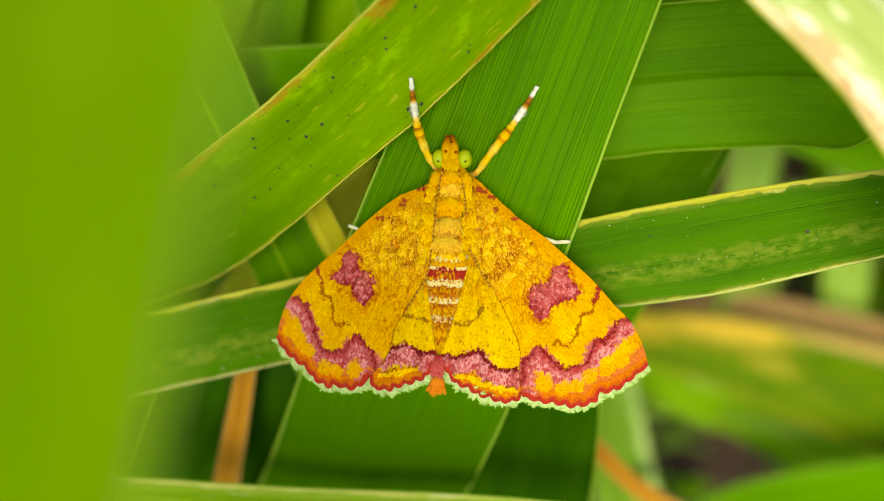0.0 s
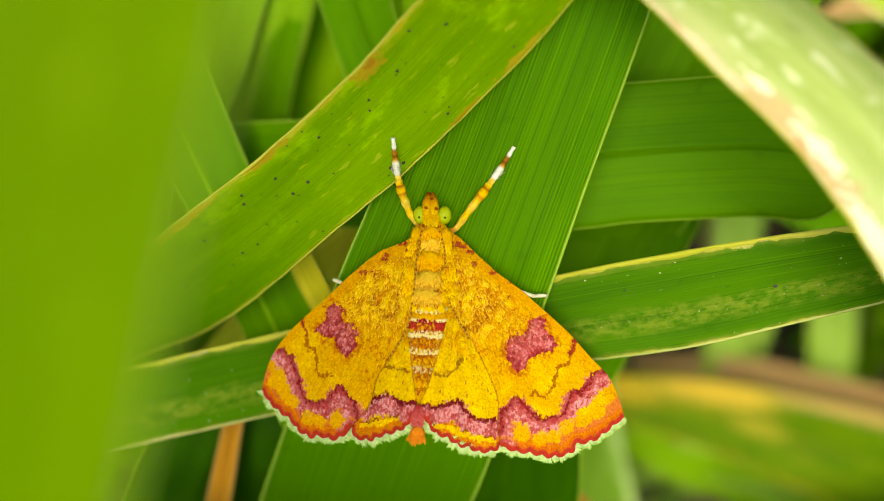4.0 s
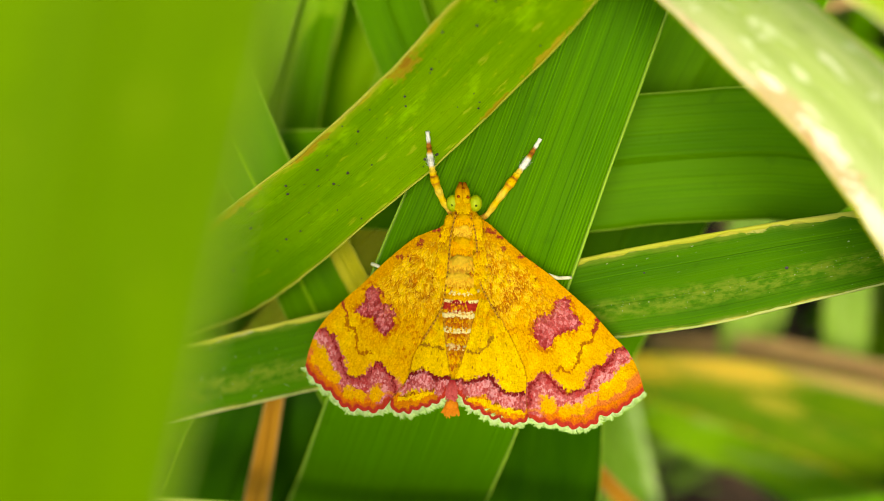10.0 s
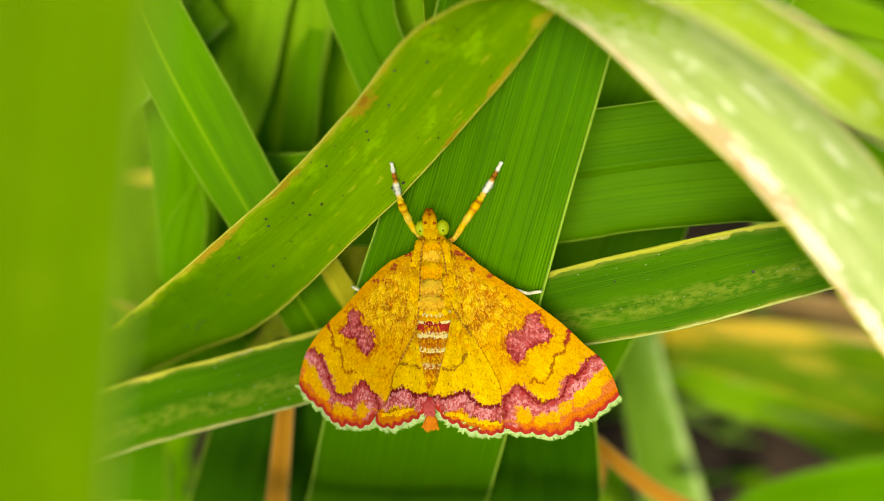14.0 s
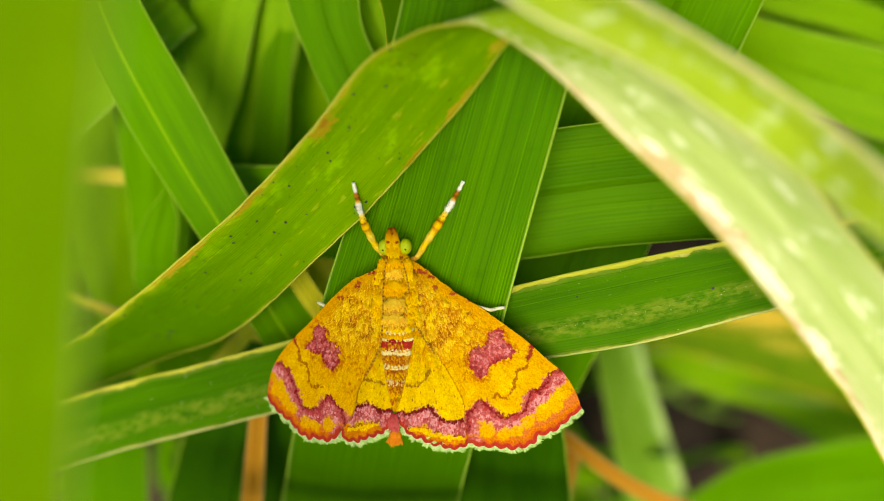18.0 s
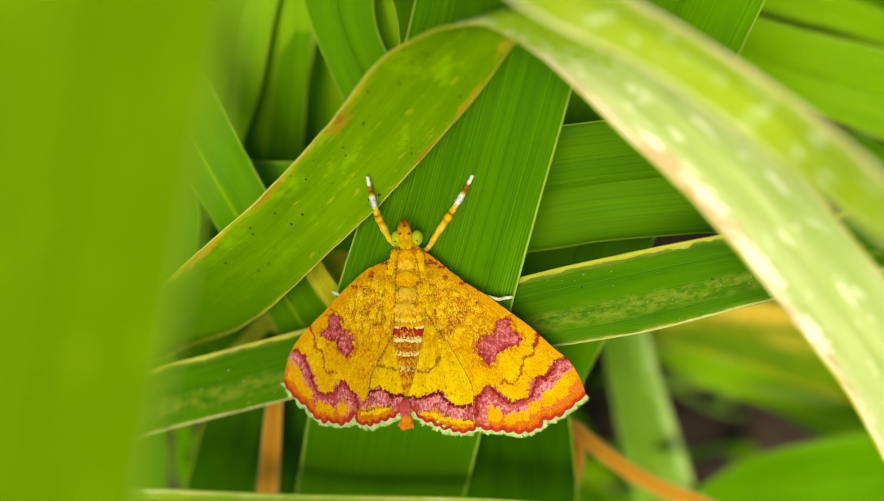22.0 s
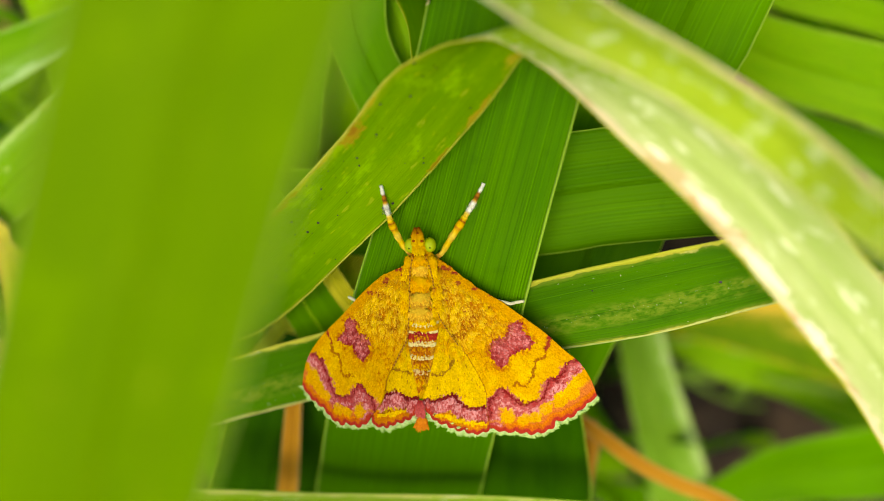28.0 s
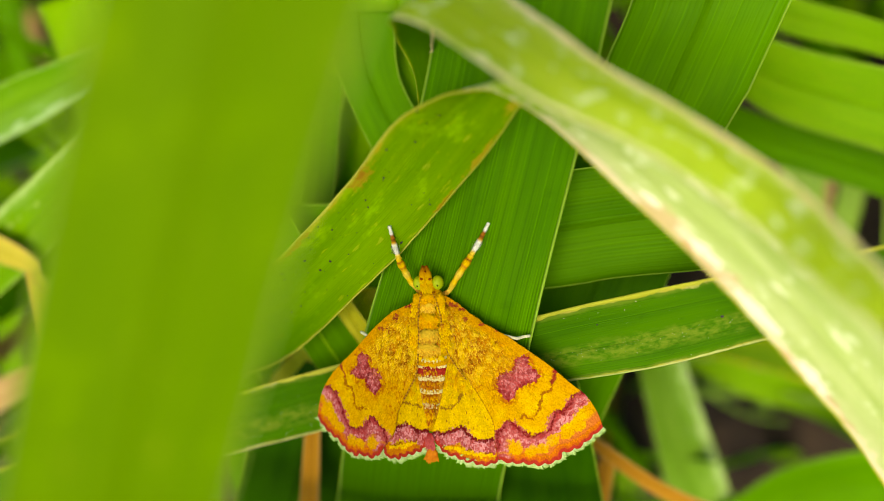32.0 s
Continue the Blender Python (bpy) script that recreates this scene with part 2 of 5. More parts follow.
LEAF_SCARRED = leaf_material("scarred_blade", (0.13, 0.30, 0.003), (0.18, 0.36, 0.006), (0.40, 0.52, 0.16), (0.10, 0.03), (0.45, 0.42, 0.06), pale=0.3, pale_tone=(0.42, 0.52, 0.12), lines=0.3, shift=61)
LEAF_FRAYED = leaf_material("frayed_blade", (0.12, 0.29, 0.004), (0.17, 0.35, 0.01), (0.36, 0.50, 0.20), (0.03, 0.22), (0.40, 0.52, 0.24), pale=0.2, lines=0.3, shift=71)
LEAF_CROSS = leaf_material("dusty_blade", (0.046, 0.158, 0.001), (0.068, 0.20, 0.001), (0.48, 0.44, 0.07), (0.05, 0.03), (0.60, 0.55, 0.30), shift=7, dust=0.9, lines=0.6,
                           lane=(0.66, 0.19, (0.17, 0.26, 0.016)), spots=((0.03, 204.0, 0.07, 0.7, (0.46, 0.45, 0.10)), (0.02, 202.5, 0.04, 1.6, (0.46, 0.43, 0.05))))
LEAF_OLD = leaf_material("yellowing_blade", (0.075, 0.185, 0.002), (0.15, 0.25, 0.004), AMBER_RIM, (0.06, 0.03), OCHRE, mottle=0.2, shift=41, pale=0.3, pale_tone=(0.44, 0.38, 0.03), long=0.12,
                         spots=((0.30, 9.0, 0.4, 7.0, (0.56, 0.42, 0.03)), (0.15, 20.0, 0.26, 9.0, (0.60, 0.44, 0.05)), (0.5, 26.0, 0.12, 4.0, (0.40, 0.36, 0.03)), (0.05, 36.0, 0.10, 12.0, (0.48, 0.34, 0.10))))
LEAF_SALLOW = leaf_material("sallow_blade", (0.46, 0.48, 0.03), (0.60, 0.56, 0.08), AMBER_RIM, (0.05, 0.05), (0.5, 0.3, 0.1), shift=45, mottle=0.4, through_light=0.6)
LEAF_GOLDEN = leaf_material("golden_blade", (0.56, 0.54, 0.02), (0.68, 0.63, 0.05), (0.7, 0.56, 0.04), (0.05, 0.05), shift=47, mottle=0.2, through_light=0.55)
# lighter side imitates light on a rounded stem; the whitish edge is its own
LEAF_PALE = leaf_material("pale_blade", (0.13, 0.27, 0.012), (0.20, 0.36, 0.03), (0.44, 0.56, 0.20), (0.02, 0.16), shift=53, lines=0.5, vein=9)
LEAF_TATTY = leaf_material("tatty_blade", (0.17, 0.34, 0.004), (0.24, 0.40, 0.01), (0.56, 0.52, 0.16), (0.16, 0.10), (0.66, 0.60, 0.34), shift=57, pale=0.3)
LEAF_STEM = leaf_material("pale_stem", (0.27, 0.44, 0.05), (0.36, 0.52, 0.10), margins=(0.02, 0.02), shift=51)
LEAF_FRESH = leaf_material("fresh_blade", (0.17, 0.36, 0.004), (0.23, 0.43, 0.008), (0.3, 0.45, 0.03), (0.02, 0.02), shift=15, mottle=0.15)
LEAF_BRIGHT = leaf_material("bright_blade", (0.22, 0.42, 0.004), (0.29, 0.49, 0.008), margins=(0.01, 0.01), shift=17, lines=0.3, through_light=0.55)
LEAF_RIB = leaf_material("pale_midrib", (0.27, 0.48, 0.01), (0.33, 0.54, 0.02), margins=(0.001, 0.001), lines=0.1)
LEAF_DRY = leaf_material("dry_blade", (0.36, 0.21, 0.075), (0.47, 0.32, 0.13), (0.5, 0.34, 0.14), (0.08, 0.08), shift=19, through_light=0.25, mottle=0.2, lines=0.6, vein=12)
LEAF_STRAW = leaf_material("straw_blade", (0.40, 0.34, 0.03), (0.52, 0.44, 0.06), (0.46, 0.30, 0.04), (0.06, 0.06), (0.52, 0.36, 0.06), shift=83, through_light=0.3, lines=0.7, vein=9)
LEAF_RUST = leaf_material("rust_blade", (0.38, 0.17, 0.012), (0.50, 0.25, 0.02), (0.4, 0.22, 0.05), (0.08, 0.08), shift=29, through_light=0.3)
LEAF_NEAR = leaf_material("smooth_blade", (0.108, 0.222, 0.0005), (0.126, 0.245, 0.0005), margins=(0.004, 0.004), shift=23, lines=0.15, gloss=0.6, mottle=0.3, vein=14)


def soil_material():
    m = Mat("soil", 0.9)
    place = m.node("ShaderNodeNewGeometry").outputs["Position"]
    colour = m.mix(m.ramp(m.noise(place, 60, 6.0), 0.35, 0.7), (0.020, 0.011, 0.005), (0.085, 0.048, 0.024))
    colour = m.mix(m.math("MULTIPLY", m.ramp(m.noise(place, 2.2, 5.0), 0.46, 0.62), 0.7), colour, (0.035, 0.07, 0.008))
    m.link(colour, m.shader.inputs["Base Color"])
    m.bump(m.noise(place, 220, 6.0), 0.003)
    return m.mat


SOIL = soil_material()


# ---- mesh helpers ----
def spline(rows, t):
    """A smooth curve through rows of numbers, t from 0 to len(rows) - 1."""
    k = min(int(t), len(rows) - 2)
    f = t - k
    p = [rows[min(max(k + d, 0), len(rows) - 1)] for d in (-1, 0, 1, 2)]
    return [0.5 * (2 * b + (c - a) * f + (2 * a - 5 * b + 4 * c - d) * f * f + (3 * b - a - 3 * c + d) * f ** 3) for a, b, c, d in zip(*p)]


def link_mesh(name, verts, faces, material, parent=None, label="", uv=None, smooth=True):
    data = bpy.data.meshes.new(name)
    data.from_pydata([tuple(v) for v in verts], [], faces)
    for one in material if isinstance(material, tuple) else (material,):
        data.materials.append(one)
    if smooth:
        data.polygons.foreach_set("use_smooth", [True] * len(data.polygons))
    if uv is not None:
        layer = data.uv_layers.new(name="blade")
        layer.data.foreach_set("uv", [c for loop in data.loops for c in uv[loop.vertex_index]])
    data.update()
    ob = new(name, data)
    if parent is not None:
        ob.parent = parent
    if label:
        tagged(ob, label)
    return ob


def ribbon(rows, across=18, per=7, keel=0.05, thick=0.16, wobble=0.03, seed=0, closed_tip=(False, False)):
    """Vertices, faces and blade coordinates of a leaf blade. Rows, in millimetres of the view's space:
    middle x, y, z, width, the heading of the blade's cross line and its lean towards the lens, in degrees."""
    count = (len(rows) - 1) * per + 1
    verts, uv = [], []
    length, last = 0.0, None
    lines = []
    for i in range(count):
        x, y, z, w, head, lean = spline(rows, i / per)
        a, b = radians(head), radians(lean)
        lines.append((Vector((x, y, z)), Vector((math.cos(b) * math.cos(a), math.cos(b) * math.sin(a), math.sin(b))), w))
    for i, (mid, cross, w) in enumerate(lines):
        ahead = lines[min(i + 1, count - 1)][0] - lines[max(i - 1, 0)][0]
        up = cross.cross(ahead).normalized()
        if last is not None:
            length += (mid - last).length
        last = mid
        rag = [1 + wobble * noise.noise((length * 0.16, seed * 7.3 + side, 0)) + 0.35 * wobble * noise.noise((length * 0.7, seed * 3.1 + side, 5)) for side in (0, 9)]
        taper = 1.0
        if closed_tip[0]:
            taper *= min(1.0, math.sqrt(i / (0.35 * count) + 0.0004))
        if closed_tip[1]:
            taper *= min(1.0, math.sqrt((count - 1 - i) / (0.35 * count) + 0.0004))
        for face in (1, -1):
            for j in range(across + 1):
                s = j / across
                o = (s - 0.5) * w * taper * (rag[0] if s < 0.5 else rag[1])
                dip = keel * w * (abs(s - 0.5) * 2 - 0.5) + 0.012 * w * noise.noise((s * 4, length * 0.12, seed + 2.5))
                body = thick * 0.5 * min(1.0, 0.25 + 5 * min(s, 1 - s)) + (0.25 * thick * math.exp(-((s - 0.5) * 28) ** 2) if face < 0 else 0)
                verts.append(V @ ((mid + cross * o + up * (dip + face * body)) * MM))
                uv.append((s, length))
    faces, ring = [], 2 * (across + 1)
    for i in range(count - 1):
        a, b = i * ring, (i + 1) * ring
        for j in range(across):
            faces.append((a + j, a + j + 1, b + j + 1, b + j))
            k = across + 1 + j
            faces.append((a + k, b + k, b + k + 1, a + k + 1))
        faces.append((a, b, b + across + 1, a + across + 1))
        faces.append((a + across, a + ring - 1, b + ring - 1, b + across))
    for base in (0, (count - 1) * ring):
        faces += [(base + j, base + across + 1 + j, base + across + 2 + j, base + j + 1) for j in range(across)]
    return verts, faces, uv


def to_ground(rows):
    """Carries a blade's lower end on, in a bend, down into the soil."""
    rows = [tuple(r) for r in rows]
    flip = rows[0][1] < rows[-1][1]
    if flip:
        rows = rows[::-1]
    end, before = Vector(rows[-1][:3]), Vector(rows[-2][:3])
    way = (end - before).normalized()
    bend = end + way * 16 - Vector((0, 0, 14))
    foot = bend + way * 9
    foot.z = -(122 + 0.643 * foot.y) / 0.766
    if foot.z < bend.z - 10:
        rows += [(*bend, *rows[-1][3:]), (*(bend * 0.45 + foot * 0.55), rows[-1][3] * 0.8, *rows[-1][4:]), (*foot, rows[-1][3] * 0.5, *rows[-1][4:])]
    return rows[::-1] if flip else rows


def leaf_blade(rows, material, label, seed, name="grass_blade", rooted=True, **shape):
    verts, faces, uv = ribbon(to_ground(rows) if rooted else rows, seed=seed, **shape)
    ob = link_mesh(name, verts, faces, material, uv=uv)
    if isinstance(material, tuple):
        ring = 2 * (shape.get("across", 18) + 1)
        half = ring // 2
        ob.data.polygons.foreach_set("material_index", [int(all(v % ring >= half for v in f)) for f in faces])
    return tagged(ob, label, "leaf", "grass blades round the moth")


def on_blade(rows, t, s, lift, keel=0.05):
    """A place on a blade: t along its rows, s across from 0 to 1, lifted off its face; with its frame."""
    x, y, z, w, head, lean = spline(rows, t)
    a, b = radians(head), radians(lean)
    cross = Vector((math.cos(b) * math.cos(a), math.cos(b) * math.sin(a), math.sin(b)))
    ahead = (Vector(spline(rows, min(t + 0.05, len(rows) - 1.001))[:3]) - Vector((x, y, z))).normalized()
    up = cross.cross(ahead).normalized()
    return Vector((x, y, z)) + cross * (s - 0.5) * w + up * (keel * w * (abs(s - 0.5) * 2 - 0.5) + lift), cross, ahead, up


def midrib(leaf, rows, material, at=0.5, wide=0.28, high=0.16, keel=0.05):
    """A raised rib along the face of a blade that looks up."""
    verts, faces, uv, count = [], [], [], (len(rows) - 1) * 8
    side = 1 if on_blade(rows, (len(rows) - 1) / 2, at, 0.0, keel)[3].z > 0 else -1
    for i in range(count + 1):
        p, cross, ahead, up = on_blade(rows, min(i / 8, len(rows) - 1.001), at, 0.0, keel)
        for o, h in ((-1, 0.02), (-0.5, 0.8), (0, 1), (0.5, 0.8), (1, 0.02)):
            verts.append(V @ ((p + cross * o * wide + up * side * (0.05 + h * high)) * MM))
            uv.append((0.5 + o * 0.3, i * 0.8))
    for i in range(count):
        for k in range(4):
            faces.append((i * 5 + k, i * 5 + k + 1, i * 5 + k + 6, i * 5 + k + 5))
    link_mesh("midrib", verts, faces, material, leaf, "paler raised midrib", uv=uv)


def rim(leaf, edge, across, wide, material, label, seed, rough=0.7):
    """The dried, slightly thickened margin along one edge of a blade; edge 0 or 1."""
    ring, old = 2 * (across + 1), leaf.data.vertices
    a, b = (0, 1) if edge == 0 else (across, across - 1)
    verts, faces, uv, length, last = [], [], [], 0.0, None
    count = len(old) // ring
    for i in range(count):
        top, low = old[i * ring + a].co, old[i * ring + across + 1 + a].co
        inward = (old[i * ring + b].co - top).normalized()
        p = (top + low) / 2
        if last is not None:
            length += (p - last).length / MM
        last = p.copy()
        n = (top - low).normalized()
        w = wide * max(0.15, 1 + rough * 1.6 * noise.noise((length * 0.45, seed, 0)) + rough * noise.noise((length * 1.7, seed, 3))) * MM
        for o, h in ((-0.04 * MM, 0.0), (0.25 * w, 0.075 * MM), (w, 0.06 * MM), (w, -0.06 * MM), (0.25 * w, -0.075 * MM)):
            verts.append(p + inward * o + n * h)
            uv.append((0.5, length))
    for i in range(count - 1):
        for k in range(5):
            j = (k + 1) % 5
            faces.append((i * 5 + k, i * 5 + j, i * 5 + 5 + j, i * 5 + 5 + k))
    link_mesh("margin", verts, faces, material, leaf, label, uv=uv)


def specks(leaf, rows, spots, material, name, label, side=1, keel=0.05, thick=0.16):
    """Tiny grains lying on a blade. Spots: along, across, radius in millimetres."""
    verts, faces = [], []
    for t, s, r in spots:
        p, cross, ahead, up = on_blade(rows, t, s, side * thick * 0.5, keel)
        base = len(verts)
        turn = random.random() * 6
        for k in range(6):
            w = turn + k * 1.0472
            q = r * random.uniform(0.75, 1.2)
            verts.append(V @ ((p + cross * q * math.cos(w) + ahead * q * 1.2 * math.sin(w) - up * side * 0.02) * MM))
        verts.append(V @ ((p + up * side * r * 0.55) * MM))
        faces += [(base + k, base + (k + 1) % 6, base + 6) for k in range(6)]
    tagged(link_mesh(name, verts, faces, material, leaf, label), kind="stuff")


# ---- the blades: x, y, z, width (mm), heading, lean (degrees) ----
SEAT = [(8.99, 30.09, -3, 9.8, -6.26, 0), (7.4, 24.42, -1.6, 9.67, -4.83, 0), (5.44, 17.25, -1.1, 9.72, -8.82, 0), (2.68, 8.65, -1, 10.52, 1.16, 0), (0.23, 1.33, -1, 11.39, 2.98, 0), (-3.4, -10.1, -4, 12.3, -1.17, 0), (-9.6, -27.3, -16, 14.9, 2.71, 0), (-18.5, -53.3, -30, 17.8, 1.94, 0)]
ARCH = [(-42.9, -14.4, -11, 5.4, -83.38, -36), (-31.4, -8.3, -8.5, 5.5, -54.2, -38), (-22.28, -3.55, -6, 6.5, -37.8, -36), (-15.24, 0.53, -2.8, 6.6, -40.57, -28), (-7.7, 6.34, -0.1, 5.4, -40.97, -12), (-2.2, 11.28, 0.7, 5.37, -44.64, -17), (1.68, 15.23, 1.5, 5.56, -37.04, -21.07), (4.77, 18.06, 2.85, 4.92, -9.29, -20.2), (6.73, 19.21, 4.1, 4.74, 7.26, -7.27), (8.65, 19.06, 5.45, 5.72, 4.32, 11.09), (11.47, 17.24, 6.35, 6.11, 3.08, 22.12), (14.45, 14.7, 7.2, 6.23, 4.77, 20.67), (18.43, 10.84, 8, 4.89, 17.02, 14.22), (23.88, 3.87, 6.8, 4.9, 22, 8), (27.0, -1.2, 5, 4.8, 18, 7), (31.0, -9.7, 2, 4.7, 16, 4)]
OVER = [(-0.22, 16.31, -4.5, 1.0, 0, 0), (0.3, 18.74, -3.0, 1.3, 0, 0), (0.68, 20.86, -0.5, 2.1, -6, 0), (2.1, 22.44, 4.5, 2.2, 4, -8), (3.32, 23.95, 8.5, 2.6, 36.86, -34), (5.48, 23.67, 9.25, 3.5, 39.22, -38), (8.23, 22.07, 10.25, 4.0, 30, -44), (10.92, 20.29, 11.5, 3.8, 31, -48.61), (13.8, 18.75, 12, 3.1, 33, -46), (16.35, 17.1, 12.4, 2.7, 35, -40), (19.2, 15.0, 13.2, 2.6, 37, -34), (21.42, 13.43, 16.3, 2.2, 38, -30), (22.91, 12.4, 18.2, 1.7, 40, -28), (24.9, 10.72, 19, 1.5, 40, -28)]
CROSS = [(-42.53, -15.59, -5, 6.16, -110.55, -0), (-30.36, -10.56, -3.6, 6.3, -111.27, 0), (-22.99, -7.84, -3, 5.68, -105.43, 0), (-13.82, -4.97, -2.6, 5.01, -98.46, 0), (-1.6, -1.45, -2.4, 4.64, -85.62, 0), (6.46, 0.52, -2.4, 4.85, -81.8, 0), (12.65, 2.05, -2.2, 5.17, -71.68, 0), (18.35, 3.61, -2, 4.66, -72.6, 0), (23.88, 5.03, -2, 4, -68.97, 0), (30.18, 6.54, -3, 3.19, -63.3, 0)]
DARKR = [(-4.8, 5.8, -8, 6.58, -92.02, 0), (5.05, 6.9, -7, 7.96, -89.66, 0), (11.28, 7.72, -7, 7.7, -87.61, 0), (16.6, 8.18, -7, 7.66, -83.34, 0), (19.8, 8.0, -7.3, 7.4, -80, 0), (22.3, 7.2, -8.5, 3.4, -76, 0)]
BEHIND = [(15.65, 18.51, -14, 7.92, -2.85, 0), (12.55, 10.94, -13, 9.01, -1.5, 0), (10.93, 5.43, -13, 9.22, -12.91, 0), (8.35, -1.35, -13, 9.08, -4.78, -0), (3.87, -12.42, -14, 8.3, -11.17, 0), (0.23, -24.72, -17, 7.25, -9.43, 0)]
RIB = [(-23.16, 24.01, -12, 3.87, -3.26, 0), (-20.2, 18.35, -9.5, 5.23, 1.5, 0), (-18.12, 14.39, -8.5, 5.59, 1.94, 0), (-15.23, 9.13, -7.5, 5.25, 7.25, 0), (-12.2, 3.33, -7, 4.62, 14.64, 0), (-9.45, -2.42, -7, 4.91, 30.73, 0), (-6.11, -10.87, -9, 4.86, 35.55, 0)]
ORANGE = [(-12.58, -5.36, -9, 1.05, 1.35, 0), (-13.17, -9.29, -8, 1.28, 2.06, 0), (-14.65, -16.67, -8, 1.77, 3.24, 0), (-16.6, -24.33, -9, 1.87, 4.34, 0)]
LOWL = [(-11.67, -3.91, -12, 3.47, 0.94, 0), (-14.57, -10.77, -10, 9.19, -3.61, 0), (-19.6, -21.4, -14, 11.3, 0.69, 0), (-27.9, -37.7, -22, 13, 4.75, 0)]
LOWR = [(4.42, -4.12, -7, 7.03, 1.35, 0), (5.03, -8.8, -7.5, 7.2, -4.51, 0), (4.19, -19, -12, 9.35, 3.4, 0), (2.36, -33.7, -20, 10.5, 4.75, 0)]
BOTT = [(-34.08, -16.76, -2, 1.68, -102.5, 0), (-28.92, -14.94, -1.5, 1.71, -101.29, 0), (-22, -14.31, -1.5, 2.1, -99.39, 0), (-10.3, -14.55, -2.5, 1.83, -95.97, 0), (2.13, -14.61, -3.5, 1.82, -92.41, 0), (11.21, -15.69, -5, 1.69, -89.88, 0)]
PALE = [(10.43, -15.9, -52, 5.62, 0.67, 0), (12.28, -24.59, -50, 5.49, 1.63, 0), (15.35, -38.05, -50, 7.12, 3.01, 0), (18.59, -52.24, -52, 8.72, 4.34, 0)]
TWIG = [(6.31, -13.76, -17.0, 0.6, -125, 0), (8.56, -16.93, -18.5, 1.25, -125, 0), (12.06, -21.51, -21.0, 1.5, -120, 0), (15.37, -24.42, -22.5, 1.55, -114, 0), (21.26, -28.25, -24.0, 1.6, -112, 0), (29, -40, -30, 1.6, -125, 0), (36, -72, -50, 1.4, -160, 0)]
UPRIGHT = [(8.6, -17.2, -20.5, 0.5, 8, 0), (8.3, -19.5, -20.5, 1.5, 8, 0), (7.6, -23, -20.5, 1.8, 8, 0), (6.6, -28.5, -21.5, 1.6, 8, 0)]
PATCH = [(-2.5, 6.5, -9, 3.2, -48, 0), (-6.8, 2.4, -10, 4.4, -48, 0), (-10.8, -1.8, -11, 4.4, -48, 0), (-15.5, -6.5, -13, 3.0, -48, 0)]
STUB = [(-9.3, 5.6, -5.4, 0.9, 20, 0), (-8.6, 3.9, -5.2, 1.3, 22, 0), (-7.6, 1.6, -5.2, 1.5, 24, 0), (-6.4, -0.9, -5.6, 1.5, 24, 0), (-4.9, -4.4, -6.4, 1.2, 24, 0)]
BROWNTOP = [(32.58, 18.64, -58.0, 1.0, -70, 0), (37.59, 21.13, -58.0, 4.0, -70, 0), (43.02, 23.01, -58.0, 5.5, -70, 0), (49.11, 25.16, -58.0, 5.5, -70, 0)]
LOWFAR = [(-32.5, -10.5, -19, 6.5, 3, 0), (-34.6, -20, -20, 9, 2, 0), (-37.5, -34, -23, 9.5, 4, 0)]
YELLOW = [(5.88, -24.67, -60, 3, -90.57, 0), (13.05, -23.61, -58, 4.93, -97.28, 0), (24.51, -24.83, -58, 7.79, -97.34, 0), (33.81, -26.96, -58, 10.01, -97.31, 0), (44.23, -29.83, -58, 12.3, -96.43, 0), (59.03, -35.02, -60, 14.71, -94.79, 0)]
MIDR = [(13.17, -29.77, -66, 3.26, -102.26, 0), (21.98, -33.08, -64, 4.54, -106.15, 0), (32.44, -36.53, -64, 5.04, -102.53, 0), (44.03, -40.3, -64, 5.91, -96.97, 0), (60.32, -45.79, -66, 6.47, -94.89, 0)]
GREENR = [(27.06, -36.6, -68, 3.65, 14.9, 0), (33.94, -39.39, -66, 4.19, 37.64, 0), (42.85, -44.26, -66, 5.16, 42.04, 0), (52.18, -50.32, -66, 5.56, 20.79, 0)]
BROWN = [(17.97, -24, -72, 1.59, -88.9, 0), (28.16, -23.61, -70, 3.31, -99.71, 0), (34.06, -23.67, -68, 4.19, -95.94, 0), (44.1, -25.12, -68, 3.62, -93.67, 0), (60, -28.01, -70, 3.93, -92.67, 0)]
FRONTR = [(18.06, -45.81, -50, 4.72, -72.86, 0), (27.11, -39.81, -48, 7.45, -77.98, 0), (37.11, -37.54, -48, 9.22, -78.56, 0), (49.01, -35.81, -50, 9.48, -77.22, 0)]
TOPR = [(19.11, 26.02, -14, 10.47, -5.56, 0), (17.16, 20.79, -12, 9.9, -4.38, 0), (15.18, 16.41, -12, 9.95, -5.54, 0), (12.74, 11.14, -12, 10.25, 4.4, 0), (9.3, 3.21, -13, 9.39, -0.62, 0)]
FARONE = [(15.43, 15.23, -40, 4.01, -68.35, 0), (23.36, 11, -36, 6.17, -106.82, 0), (31.18, 8.49, -34, 6.84, -97.66, 0), (41.65, 5.08, -34, 7.74, -91.15, 0)]
FARTWO = [(14.44, 7.01, -48, 4.73, -90.91, 0), (20.69, 4.68, -44, 4.23, -111.93, 0), (32.9, 0.49, -42, 4.04, -107.28, 0), (44.68, -4.29, -42, 5.03, -95.71, 0)]
FARTHREE = [(17.29, 19.58, -44, 4.14, -90.36, 0), (24.76, 15.86, -42, 3.58, -88.76, 0), (32.96, 13, -42, 3.06, -87.05, 0), (44.63, 7.58, -44, 3.67, -84.82, -0)]
